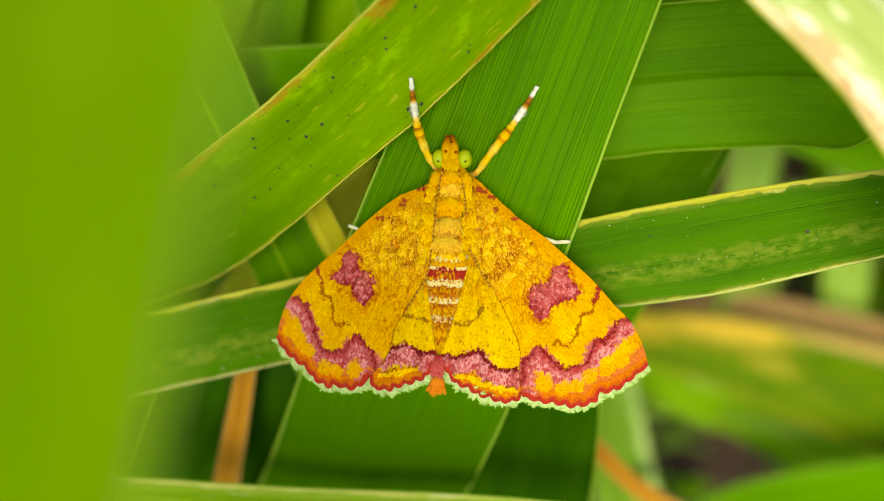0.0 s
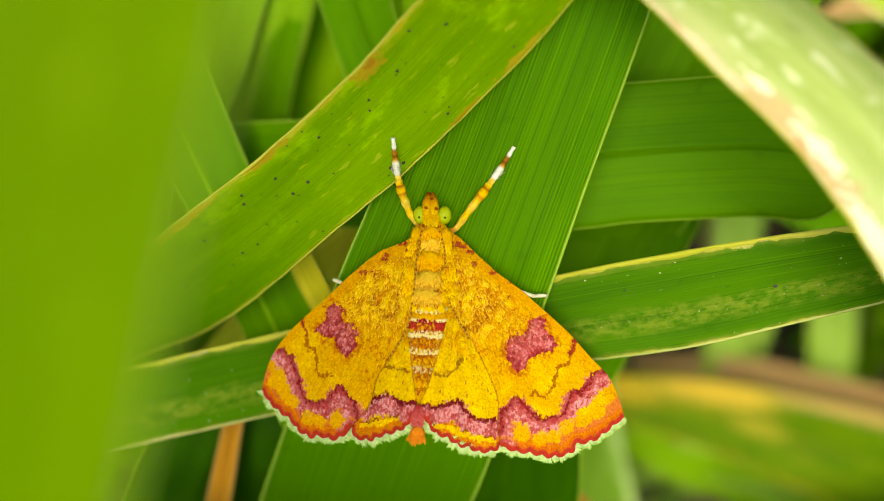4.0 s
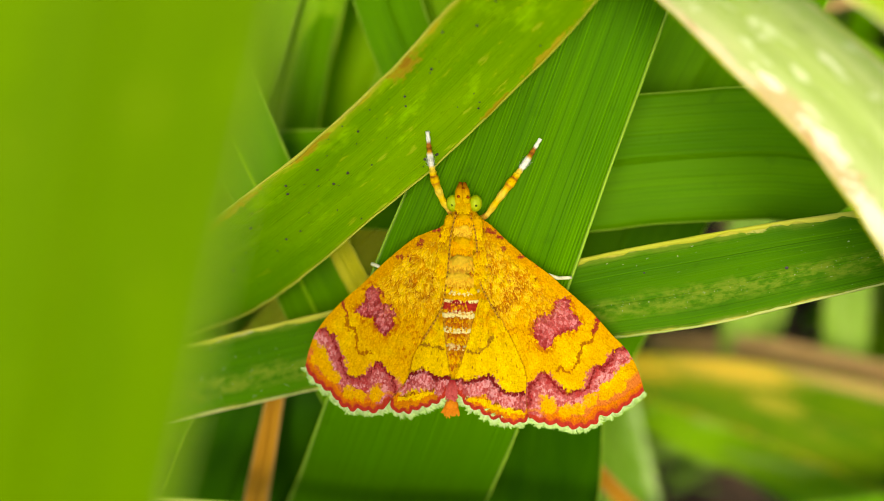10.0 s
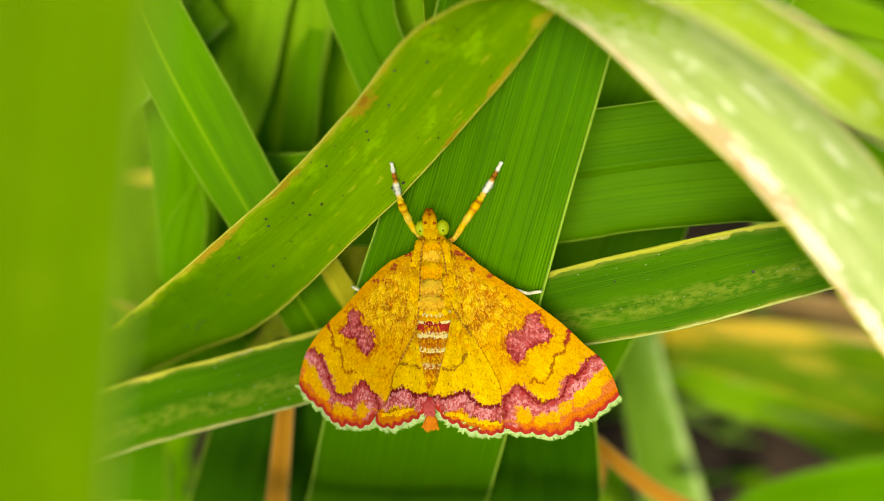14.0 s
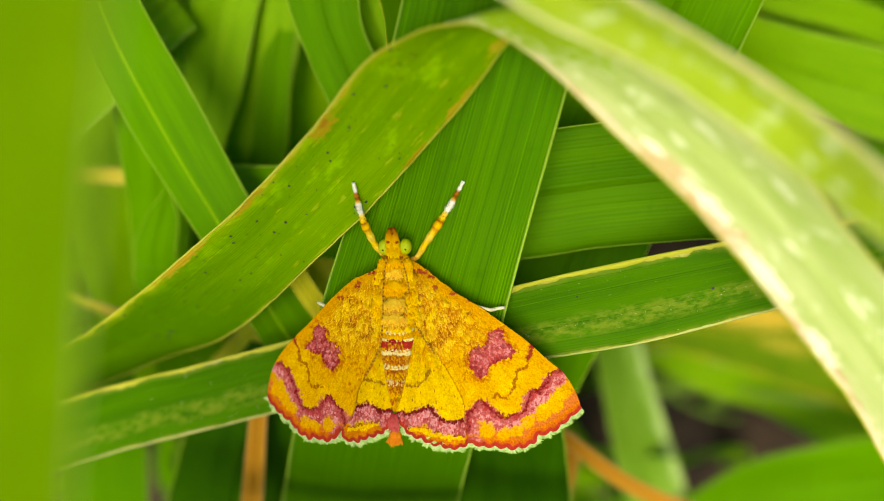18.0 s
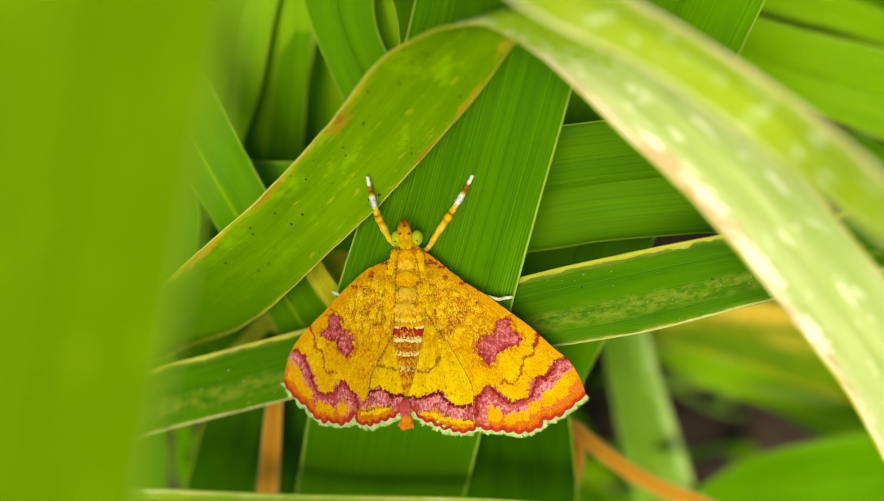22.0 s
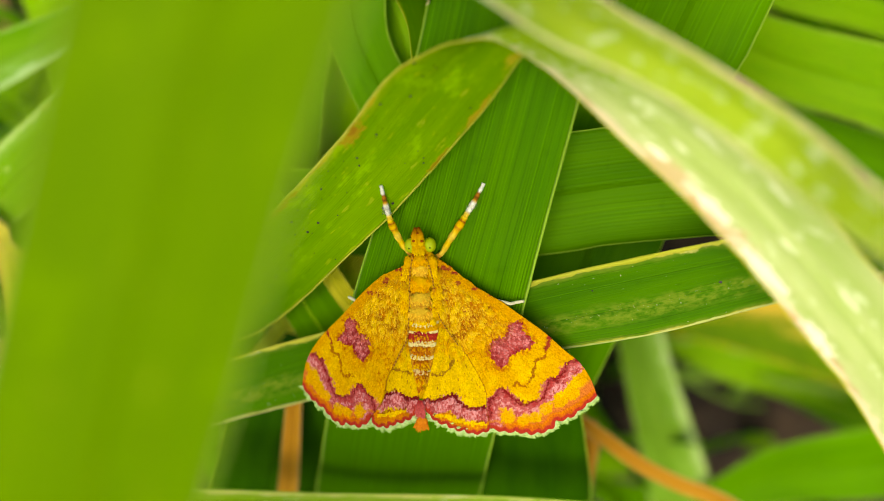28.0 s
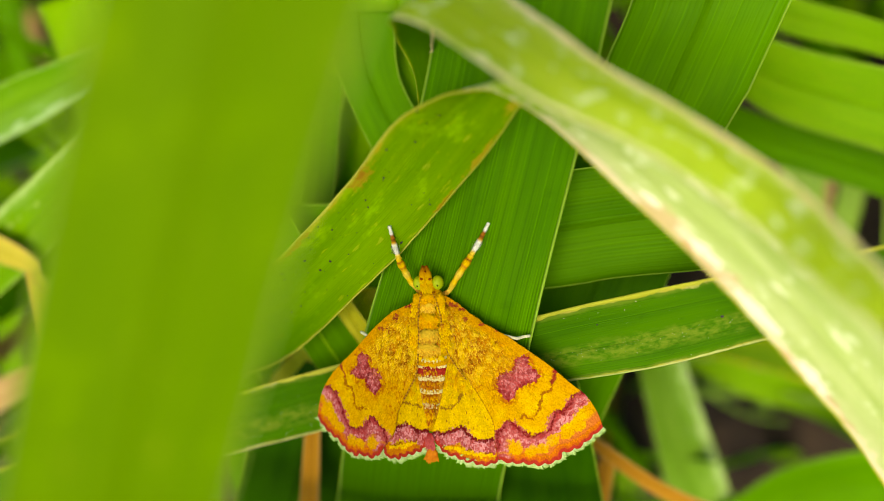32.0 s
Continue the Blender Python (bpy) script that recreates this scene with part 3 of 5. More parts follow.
PALETWO = [(37.51, -9.86, -80, 3.16, -1.95, 0), (35.57, -17.14, -78, 3.55, -1.07, 0), (33.71, -25.37, -78, 3.66, -0.15, 0), (31.32, -38.59, -80, 3.87, 1.2, 0)]
BROWNTWO = [(31, -5.03, -82, 5.89, -10.14, 0), (30.97, -12.03, -80, 7.25, -1.69, 0), (30.81, -19.39, -80, 5.17, -0.89, 0), (30.89, -28.73, -82, 3.07, 0.03, 0)]
TOPL1 = [(-14.01, 25.32, -20, 5.15, -3.47, 0), (-16.83, 17.56, -19, 5.55, -2.39, 0), (-18.08, 12.31, -18, 4.95, -11.45, 0), (-20.65, 4.74, -19, 3.81, -0.62, 0)]
TOPL2 = [(-6.94, 21.73, -13, 5.73, -3.05, 0), (-6.43, 17.48, -12, 4.59, -2.39, 0), (-4.25, 12.59, -11, 4.61, 2.96, 0), (-1.44, 5.73, -11, 4.47, 14.58, 0)]
TOPL3 = [(-11.84, 21.32, -22, 3.1, -2.94, 0), (-13.04, 14.88, -20, 2.45, -2.05, 0), (-14.34, 7.78, -19, 2.96, -1.05, 0), (-16.87, -0.19, -20, 2.89, 0.01, 0)]
TOPL4 = [(-4.69, 24.06, -16, 7.49, -4.88, 0), (-4.53, 19.48, -15, 6.72, -4.05, 0), (-3.09, 14.94, -14, 5.91, 0.71, 0), (-0.9, 7.22, -15, 4.91, 8.43, 0)]
OVAL = [(-20.08, 6.07, -13, 0.31, -0.62, 0), (-21.12, 3.54, -13, 2.81, -0.24, 0), (-22.1, 0.27, -13, 3.37, -7.29, 0), (-21.68, -3.9, -14, 3.27, 0.8, 0)]
LEFT1 = [(-62.15, 8, -22, 5.83, -109.14, 0), (-45.8, 14.27, -21, 5.64, -105.75, 0), (-30.55, 18.94, -20, 3.16, -92.95, 0), (-18.88, 23.21, -20, 2.52, -88.37, 0)]
LEFT2 = [(-54.8, -3.19, -16, 7.43, -79.31, 0), (-42.43, 4.15, -15, 5.88, -71.97, 0), (-29.05, 12.48, -15, 6.12, -56.26, 0), (-18.91, 19.4, -16, 5.22, -55.48, 0)]
DRY = [(-56.6, 8.43, -16, 3.35, -114.05, 0), (-48.9, 6.38, -14.5, 2.83, -112.86, 0), (-43.09, 4.31, -13.5, 2.68, -111.49, 0), (-39.33, 2.57, -13.2, 2.25, -137.9, -10.22), (-35.7, 0.29, -12.7, 1.09, -140.44, -10.55)]
DRYFALL = [(-38.27, 1.05, -13.75, 5.99, -21.07, 4.79), (-38.58, -1.62, -14, 6.42, -10.03, 8.97), (-39.6, -5.3, -14.5, 5.29, -5.93, 10.9), (-41.77, -9.56, -15.75, 3.37, -3.86, 8.53), (-43.96, -13.55, -17, 1.2, -3.49, 0)]
DRYTWO = [(-61.35, -17.92, -24, 4.3, -106.66, 0), (-51.8, -14.6, -24, 3.25, -93.28, 0), (-41.91, -11.47, -24, 2.48, -88.29, 0)]
GAPONE = [(-22.49, 25.78, -19, 6.62, -3.47, 0), (-23.06, 13.52, -18, 6.63, -5.44, 0), (-24.39, 2.23, -19, 5.33, -5.32, 0), (-26.72, -10.69, -21, 4.24, 1.35, 0)]
GAPTWO = [(-12.75, 23.35, -21, 6.31, -3.21, 0), (-15.32, 11.56, -20, 5.48, -10.64, 0), (-19, -0.47, -21, 4.92, 0.01, 0), (-22.95, -11.43, -23, 4.26, 1.35, 0)]
GAPTHREE = [(-2.86, 22.7, -18, 6.38, -3.21, 0), (-4.38, 14.62, -17, 5.75, -5.93, 0), (-8.15, 4.61, -18, 5.74, -4.96, 0), (-13.17, -6.45, -20, 4.84, -10.9, 0)]
BACKONE = [(-29.36, 27.35, -28, 8.77, 5.01, 0), (-27.02, 14.55, -27, 9.54, 6.49, 0), (-25.82, 2, -28, 9.53, 8.88, 0), (-26.51, -13.85, -30, 7.85, 9.91, 0)]
BACKTWO = [(-19.36, 27.23, -26, 8.55, 1.93, 0), (-18.77, 15.11, -25, 9.33, 3.41, 0), (-18.59, 2.65, -26, 8.87, 5.89, 0), (-20.12, -13.87, -29, 7.89, 1.35, 0)]
BACKTHREE = [(-7.09, 25.65, -26, 8.96, -8.71, 0), (-9.57, 13.9, -25, 9.34, -7.43, 0), (-14.4, 1.13, -26, 9.08, -6.68, 0), (-20.33, -14.02, -28, 8.86, -6, 0)]
BACKFOUR = [(-42.05, 23.87, -32, 9.98, 8.1, 0), (-38.84, 12.33, -31, 10.74, 9.26, 0), (-36.86, -1.35, -32, 10.72, 11.93, 0), (-36.32, -17.39, -35, 9.28, 9.34, 0)]
STEMR = [(30.22, 0.68, -72, 6.26, 2.39, 0), (29.43, -7.36, -70, 5.66, 2.84, 0), (29.12, -15.93, -70, 5.29, 3.31, 0), (29.43, -33.21, -72, 4.63, 4.2, 0)]
STEMS = [(43.08, -4.51, -76, 6.15, 2.69, 0), (43.04, -17.22, -74, 5.84, 3.39, 0), (44.04, -33.14, -76, 5.73, 4.22, 0)]
STEMB = [(-36.51, 4.5, -24, 1.42, -100.57, 0), (-30.04, 4.75, -22, 1.37, -99.39, 0), (-23.98, 4.88, -20, 1.22, -98.23, 0), (-18.24, 4.44, -20, 1.02, -96.86, 0)]

NEAR = [(-16, -60, 10, 7, 8, 0), (-11.6, -30, 24, 7.4, 8, 0), (-6.2, -6, 31, 7.6, 8, 0), (-0.6, 16, 31.5, 7.6, 8, 0), (4.6, 36, 29, 7.4, 8, 0), (10.5, 60, 20, 7, 8, 0)]

# ---- ground ----
def ground():
    verts, faces = [], []
    rings = [0, 0.02, 0.04, 0.07, 0.1, 0.14, 0.2, 0.3, 0.5, 1, 3, 10, 60, 400, 3000]
    n = 64
    for r in rings:
        for k in range(n):
            a = 2 * math.pi * k / n
            x, y = r * math.cos(a), r * math.sin(a)
            rise = 0.012 * noise.noise((x * 18, y * 18, 0)) + 0.004 * noise.noise((x * 70, y * 70, 4)) if r < 0.6 else 0
            verts.append((x, y + 0.06, rise))
    for i in range(len(rings) - 1):
        for k in range(n):
            faces.append((i * n + k, (i + 1) * n + k, (i + 1) * n + (k + 1) % n, i * n + (k + 1) % n))
    return tagged(link_mesh("ground", verts, faces, SOIL), "dark brown soil under the grass", kind="structure")


ground()

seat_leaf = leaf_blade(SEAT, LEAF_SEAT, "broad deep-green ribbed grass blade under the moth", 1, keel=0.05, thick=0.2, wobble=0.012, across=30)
arch_leaf = leaf_blade(ARCH, (LEAF_YELLOW, LEAF_BLEACHED), "arching grass blade, yellow-edged below, bleached on top", 2, per=12, across=26, wobble=0.05)
over_leaf = leaf_blade(OVER, (LEAF_YELLOW, LEAF_LIME), "lime grass blade with white scars bent over the arch", 3, per=10, across=22, wobble=0.06)
cross_leaf = leaf_blade(CROSS, LEAF_CROSS, "dusty green grass blade with yellow rim behind the moth", 4, across=26, per=16)
rim(seat_leaf, 1, 30, 0.09, RIM_PALE, "pale green margin", 1, 0.25)
rim(seat_leaf, 0, 30, 0.07, RIM_PALE, "pale green margin", 2, 0.25)
rim(arch_leaf, 0, 26, 0.09, RIM_AMBER, "dried amber margin", 3)
rim(arch_leaf, 1, 26, 0.05, RIM_AMBER, "dried amber margin", 4)
rim(cross_leaf, 0, 26, 0.22, RIM_AMBER, "ragged yellow margin", 5, 1.0)
rim(cross_leaf, 1, 26, 0.10, RIM_SAGE, "dried pale margin", 6)
rim(over_leaf, 1, 22, 0.15, RIM_CREAM, "dried cream margin", 7, 1.0)
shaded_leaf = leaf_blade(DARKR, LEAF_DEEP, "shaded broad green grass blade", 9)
rim(shaded_leaf, 0, 18, 0.05, RIM_PALE, "paler dry margin", 8, 0.4)
rim(shaded_leaf, 1, 18, 0.05, RIM_PALE, "paler dry margin", 9, 0.4)
midrib(shaded_leaf, DARKR, LEAF_DEEP, wide=0.22, high=0.12)
for k, (rows, material, label) in enumerate((
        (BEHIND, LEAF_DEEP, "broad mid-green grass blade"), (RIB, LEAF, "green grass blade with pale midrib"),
        (ORANGE, LEAF_RUST, "dry rust-orange grass blade"), (LOWL, LEAF_SHADED, "dark green grass blade, shade put into its colour"), (LOWR, LEAF_SHADED, "dark green grass blade, shade put into its colour"),
        (BOTT, LEAF_TATTY, "narrow lime grass blade with cream-scarred edges"), (PALE, LEAF_PALE, "pale green grass blade with whitish edge, one side painted lighter"), (TWIG, LEAF_RUST, "dry brown grass stalk"),
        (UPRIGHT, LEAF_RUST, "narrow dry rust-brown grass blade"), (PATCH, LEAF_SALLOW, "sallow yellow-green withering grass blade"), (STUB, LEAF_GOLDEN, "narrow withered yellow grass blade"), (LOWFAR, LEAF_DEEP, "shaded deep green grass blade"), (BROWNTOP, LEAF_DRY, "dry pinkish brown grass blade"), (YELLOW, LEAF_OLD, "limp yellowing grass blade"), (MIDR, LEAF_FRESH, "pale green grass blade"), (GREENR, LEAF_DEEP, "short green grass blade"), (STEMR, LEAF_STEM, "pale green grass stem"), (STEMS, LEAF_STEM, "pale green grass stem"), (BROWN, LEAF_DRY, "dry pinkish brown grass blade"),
        (FRONTR, LEAF, "light green grass blade"), (TOPR, LEAF, "upright broad green grass blade"), (FARONE, LEAF_FRESH, "light green grass blade"),
        (FARTWO, LEAF, "drooping green grass blade"), (FARTHREE, LEAF_FRESH, "light green grass blade"), (PALETWO, LEAF_STEM, "pale green grass stem"),
        (BROWNTWO, LEAF_DRY, "dry brown grass blade"), (TOPL1, LEAF_FRESH, "light green grass blade"), (TOPL2, LEAF, "leaning green grass blade"),
        (TOPL3, LEAF, "narrow green grass blade"), (GAPONE, LEAF, "plain green grass blade"), (GAPTWO, LEAF_FRESH, "light green grass blade"), (GAPTHREE, LEAF_FRESH, "light green grass blade"), (BACKONE, LEAF_BRIGHT, "light green grass blade"), (BACKTWO, LEAF_BRIGHT, "light green grass blade"), (BACKTHREE, LEAF_BRIGHT, "light green grass blade"), (BACKFOUR, LEAF_BRIGHT, "light green grass blade"), (TOPL4, LEAF_FRESH, "light green grass blade"), (OVAL, LEAF, "short rounded green leaf"),
        (LEFT1, LEAF_FRAYED, "green grass blade with pale frayed margin"), (LEFT2, LEAF_SCARRED, "leaning green grass blade with yellow scars"), (DRY, LEAF_STRAW, "withered straw-yellow curled grass blade"), (DRYFALL, LEAF_STRAW, "limp straw-coloured withered grass blade"),
        (DRYTWO, LEAF_DRY, "withered brown grass blade"), (STEMB, LEAF_STRAW, "dry brown grass stalk"))):
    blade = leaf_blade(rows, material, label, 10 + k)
    for edge in (0, 1):
        rim(blade, edge, 18, 0.07 if rows in (RIB, TOPL2, LEFT1, LEFT2, TOPR, BEHIND) else 0.04, RIM_AMBER if rows is STUB else RIM_STRAW if material in (LEAF_DRY, LEAF_STRAW, LEAF_RUST) else RIM_PALE, "paler dry margin", 30 + k, 0.4)
    midrib(blade, rows, LEAF_RIB if rows is RIB else material, at=0.42 if rows is RIB else 0.5, wide=0.13 if rows is RIB else 0.03 * rows[1][3], high=0.12)
near_leaf = leaf_blade(NEAR, LEAF_NEAR, "bright green grass blade close to the lens", 60, name="near_grass_blade")
midrib(near_leaf, NEAR, LEAF_NEAR, wide=0.5, high=0.2)

rng = random.Random(4)
DUST = Mat("pale_dust", 0.8)
DUST.shader.inputs["Base Color"].default_value = (0.62, 0.60, 0.30, 1)
GRIT = Mat("dark_grit", 0.7)
GRIT.shader.inputs["Base Color"].default_value = (0.02, 0.018, 0.008, 1)
specks(seat_leaf, SEAT, [(rng.uniform(1.6, 3.7), rng.uniform(0.52, 0.95), rng.uniform(0.018, 0.042)) for _ in range(50)], DUST.mat, "dust", "white dust grains")
specks(seat_leaf, SEAT, [(2.92 + 0.035 * k + rng.uniform(-0.02, 0.02), 0.69 - 0.004 * k + rng.uniform(-0.012, 0.012), rng.uniform(0.03, 0.06)) for k in range(14)], DUST.mat, "dust", "white dust grains")
specks(cross_leaf, CROSS, [(rng.uniform(1.2, 8.0), rng.uniform(0.08, 0.95), rng.uniform(0.014, 0.035)) for _ in range(110)], DUST.mat, "dust", "pale dust grains")
specks(cross_leaf, CROSS, [(rng.uniform(2.2, 8.0), 0.62 + rng.gauss(0, 0.03), rng.uniform(0.012, 0.032)) for _ in range(150)], DUST.mat, "dust", "pale dust grains")
specks(cross_leaf, CROSS, [(6.85, 0.55, 0.13), (7.2, 0.2, 0.05), (5.6, 0.3, 0.06)], GRIT.mat, "grit", "black grit grains")
specks(arch_leaf, ARCH, [(rng.uniform(2.2, 6.6), rng.uniform(0.06, 0.94), rng.choice((0.03, 0.04, 0.05, 0.09))) for _ in range(120)], GRIT.mat, "grit", "black grit grains")
specks(arch_leaf, ARCH, [(rng.uniform(2.45, 2.75), rng.uniform(0.5, 0.72), rng.uniform(0.06, 0.16)) for _ in range(7)], GRIT.mat, "grit", "black grit grains")


def thicket(material, count, seed, label, reach=0.16, thin=4):
    """The uncountable blades further back, rooted in the soil."""
    rng = random.Random(seed)
    verts, faces, uv = [], [], []
    back = V.inverted()
    made = 0
    while made < count:
        foot = Vector((rng.uniform(-reach, reach), rng.uniform(0.13 - max(0.13, reach * 0.9), 0.1 + reach), -0.004))
        lean, heading = rng.uniform(0.15, 0.9), rng.uniform(0, 6.283)
        tall, wide = rng.uniform(0.06, 0.15), rng.uniform(4, 8.5)
        rows = []
        for k in range(5):
            f = k / 4
            p = foot + Vector((math.cos(heading) * lean * f * f * tall, math.sin(heading) * lean * f * f * tall, tall * f * (1 - 0.25 * f)))
            q = back @ p / MM
            rows.append((q.x, q.y, q.z, wide * (1 - 0.7 * f ** 2), math.degrees(rng.uniform(-0.1, 0.1)), rng.uniform(-25, 25)))
        if foot.length < 0.24 and any(r[2] > (-45 if r[0] < 8 else -30 if r[1] > 12 else -40) for r in rows) or any(-4 < r[0] < 40 and -34 < r[1] < 2 and r[2] > -120 for r in rows):
            continue
        part_v, part_f, part_uv = ribbon(rows, across=thin, per=thin, seed=seed + made)
        base = len(verts)
        verts += part_v
        uv += part_uv
        faces += [tuple(i + base for i in f) for f in part_f]
        made += 1
    ob = link_mesh("grass_thicket", verts, faces, material, uv=uv)
    tagged(ob, label, "grass", kind="stuff")


thicket(LEAF, 250, 5, "dense green grass further back")
thicket(LEAF_FRESH, 300, 9, "dense light green grass further back")
thicket(LEAF_DRY, 14, 12, "dry brown grass further back")
thicket(LEAF, 2600, 14, "green grass all round", 1.0, 2)


def wisps(count, seed):
    """Thin pale stalks that cross the gap over the soil."""
    rng = random.Random(seed)
    verts, faces, uv = [], [], []
    for k in range(count):
        x, y, z = rng.uniform(12, 34), rng.uniform(-38, -25), rng.uniform(-76, -62)
        slope, size, wide = rng.gauss(-0.30, 0.16), rng.uniform(10, 26), rng.uniform(0.35, 1.3)
        head = math.degrees(math.atan2(1, -slope))
        rows = [(x + size * f, y + slope * size * f + 1.2 * math.sin(2.2 * f + k) * f, z - 6 * f * f, wide * (1 - 0.5 * f), head, rng.uniform(-15, 15)) for f in (0, 0.33, 0.66, 1)]
        part_v, part_f, part_uv = ribbon(rows, across=3, per=3, seed=seed + k)
        base = len(verts)
        verts += part_v
        uv += part_uv
        faces += [tuple(i + base for i in f) for f in part_f]
    tagged(link_mesh("grass_wisps", verts, faces, LEAF_STEM, uv=uv), "thin pale grass wisps over the soil", "grass", kind="stuff")


wisps(34, 21)

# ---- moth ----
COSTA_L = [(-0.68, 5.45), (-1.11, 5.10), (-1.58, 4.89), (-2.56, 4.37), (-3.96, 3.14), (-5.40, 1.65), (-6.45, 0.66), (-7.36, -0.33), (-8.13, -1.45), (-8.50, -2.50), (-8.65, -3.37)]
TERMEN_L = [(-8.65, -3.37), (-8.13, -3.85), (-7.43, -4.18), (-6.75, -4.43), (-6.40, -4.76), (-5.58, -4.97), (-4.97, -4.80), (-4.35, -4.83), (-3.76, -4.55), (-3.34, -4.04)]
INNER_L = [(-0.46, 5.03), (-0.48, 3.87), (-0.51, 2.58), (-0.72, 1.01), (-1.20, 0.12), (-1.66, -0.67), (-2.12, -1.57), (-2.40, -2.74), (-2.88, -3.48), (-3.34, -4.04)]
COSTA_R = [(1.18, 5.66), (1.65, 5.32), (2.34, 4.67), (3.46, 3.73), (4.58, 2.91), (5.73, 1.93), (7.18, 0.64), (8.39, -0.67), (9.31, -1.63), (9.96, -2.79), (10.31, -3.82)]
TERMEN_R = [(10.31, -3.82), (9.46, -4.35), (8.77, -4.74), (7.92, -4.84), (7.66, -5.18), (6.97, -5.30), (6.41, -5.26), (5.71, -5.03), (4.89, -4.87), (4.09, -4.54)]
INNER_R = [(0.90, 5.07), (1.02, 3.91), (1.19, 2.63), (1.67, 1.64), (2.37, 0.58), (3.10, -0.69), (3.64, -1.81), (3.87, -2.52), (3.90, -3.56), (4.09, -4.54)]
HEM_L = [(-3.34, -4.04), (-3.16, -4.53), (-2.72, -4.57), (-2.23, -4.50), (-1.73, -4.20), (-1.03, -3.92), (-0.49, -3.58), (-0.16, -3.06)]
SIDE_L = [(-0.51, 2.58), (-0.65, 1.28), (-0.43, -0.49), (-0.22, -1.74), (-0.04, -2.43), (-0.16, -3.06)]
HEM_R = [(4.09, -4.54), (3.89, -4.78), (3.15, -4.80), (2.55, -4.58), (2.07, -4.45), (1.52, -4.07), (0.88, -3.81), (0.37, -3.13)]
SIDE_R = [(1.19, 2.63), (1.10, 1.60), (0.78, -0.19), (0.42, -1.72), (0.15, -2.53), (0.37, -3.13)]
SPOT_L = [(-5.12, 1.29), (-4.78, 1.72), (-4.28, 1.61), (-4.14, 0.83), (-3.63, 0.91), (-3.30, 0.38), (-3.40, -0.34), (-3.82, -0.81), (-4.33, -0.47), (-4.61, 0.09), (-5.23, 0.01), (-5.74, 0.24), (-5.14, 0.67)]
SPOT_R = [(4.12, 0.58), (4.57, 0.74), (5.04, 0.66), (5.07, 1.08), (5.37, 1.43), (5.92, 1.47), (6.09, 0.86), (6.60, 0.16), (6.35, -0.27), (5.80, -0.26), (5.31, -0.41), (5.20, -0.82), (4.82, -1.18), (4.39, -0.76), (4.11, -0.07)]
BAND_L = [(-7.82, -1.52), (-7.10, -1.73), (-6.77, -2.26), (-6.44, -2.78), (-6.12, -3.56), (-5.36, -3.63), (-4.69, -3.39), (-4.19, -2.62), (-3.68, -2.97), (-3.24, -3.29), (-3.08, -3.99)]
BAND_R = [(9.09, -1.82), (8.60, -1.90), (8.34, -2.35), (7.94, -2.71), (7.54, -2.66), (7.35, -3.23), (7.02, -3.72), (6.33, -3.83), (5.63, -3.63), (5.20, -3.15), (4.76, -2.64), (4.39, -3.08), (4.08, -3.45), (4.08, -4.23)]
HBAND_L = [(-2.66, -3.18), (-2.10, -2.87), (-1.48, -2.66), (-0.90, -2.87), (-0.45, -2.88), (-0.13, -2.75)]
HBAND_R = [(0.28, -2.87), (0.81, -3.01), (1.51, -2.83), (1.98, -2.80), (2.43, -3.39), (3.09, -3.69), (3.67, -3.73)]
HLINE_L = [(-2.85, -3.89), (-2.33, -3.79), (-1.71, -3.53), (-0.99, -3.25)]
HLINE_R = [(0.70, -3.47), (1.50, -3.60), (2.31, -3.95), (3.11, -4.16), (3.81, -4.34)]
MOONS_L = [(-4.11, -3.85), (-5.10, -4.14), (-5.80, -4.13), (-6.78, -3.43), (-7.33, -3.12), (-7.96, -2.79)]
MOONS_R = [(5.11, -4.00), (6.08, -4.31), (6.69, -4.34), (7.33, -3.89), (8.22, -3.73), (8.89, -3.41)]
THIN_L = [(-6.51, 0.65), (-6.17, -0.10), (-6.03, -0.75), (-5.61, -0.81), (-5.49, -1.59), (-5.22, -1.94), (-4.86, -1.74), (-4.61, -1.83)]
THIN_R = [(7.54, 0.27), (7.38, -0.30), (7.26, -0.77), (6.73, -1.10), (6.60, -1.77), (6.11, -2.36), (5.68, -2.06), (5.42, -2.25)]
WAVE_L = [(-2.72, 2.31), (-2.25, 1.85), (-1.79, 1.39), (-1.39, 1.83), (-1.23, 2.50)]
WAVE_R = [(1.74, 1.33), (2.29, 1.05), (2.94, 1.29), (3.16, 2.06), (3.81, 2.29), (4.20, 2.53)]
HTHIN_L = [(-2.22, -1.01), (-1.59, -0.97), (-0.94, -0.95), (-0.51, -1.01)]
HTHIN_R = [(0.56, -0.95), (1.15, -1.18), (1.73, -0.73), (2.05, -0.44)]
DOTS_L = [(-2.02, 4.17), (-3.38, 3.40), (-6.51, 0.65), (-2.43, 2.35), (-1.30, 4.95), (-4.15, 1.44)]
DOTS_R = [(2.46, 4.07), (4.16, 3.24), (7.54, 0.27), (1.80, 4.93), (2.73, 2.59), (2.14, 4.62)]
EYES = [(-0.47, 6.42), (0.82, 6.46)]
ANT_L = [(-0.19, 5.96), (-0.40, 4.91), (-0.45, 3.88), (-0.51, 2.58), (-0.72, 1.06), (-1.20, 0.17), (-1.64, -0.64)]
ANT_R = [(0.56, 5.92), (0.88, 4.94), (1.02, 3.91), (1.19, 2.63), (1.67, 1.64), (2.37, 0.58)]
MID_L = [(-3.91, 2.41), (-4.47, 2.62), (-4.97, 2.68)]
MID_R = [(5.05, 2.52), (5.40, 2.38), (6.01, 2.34)]


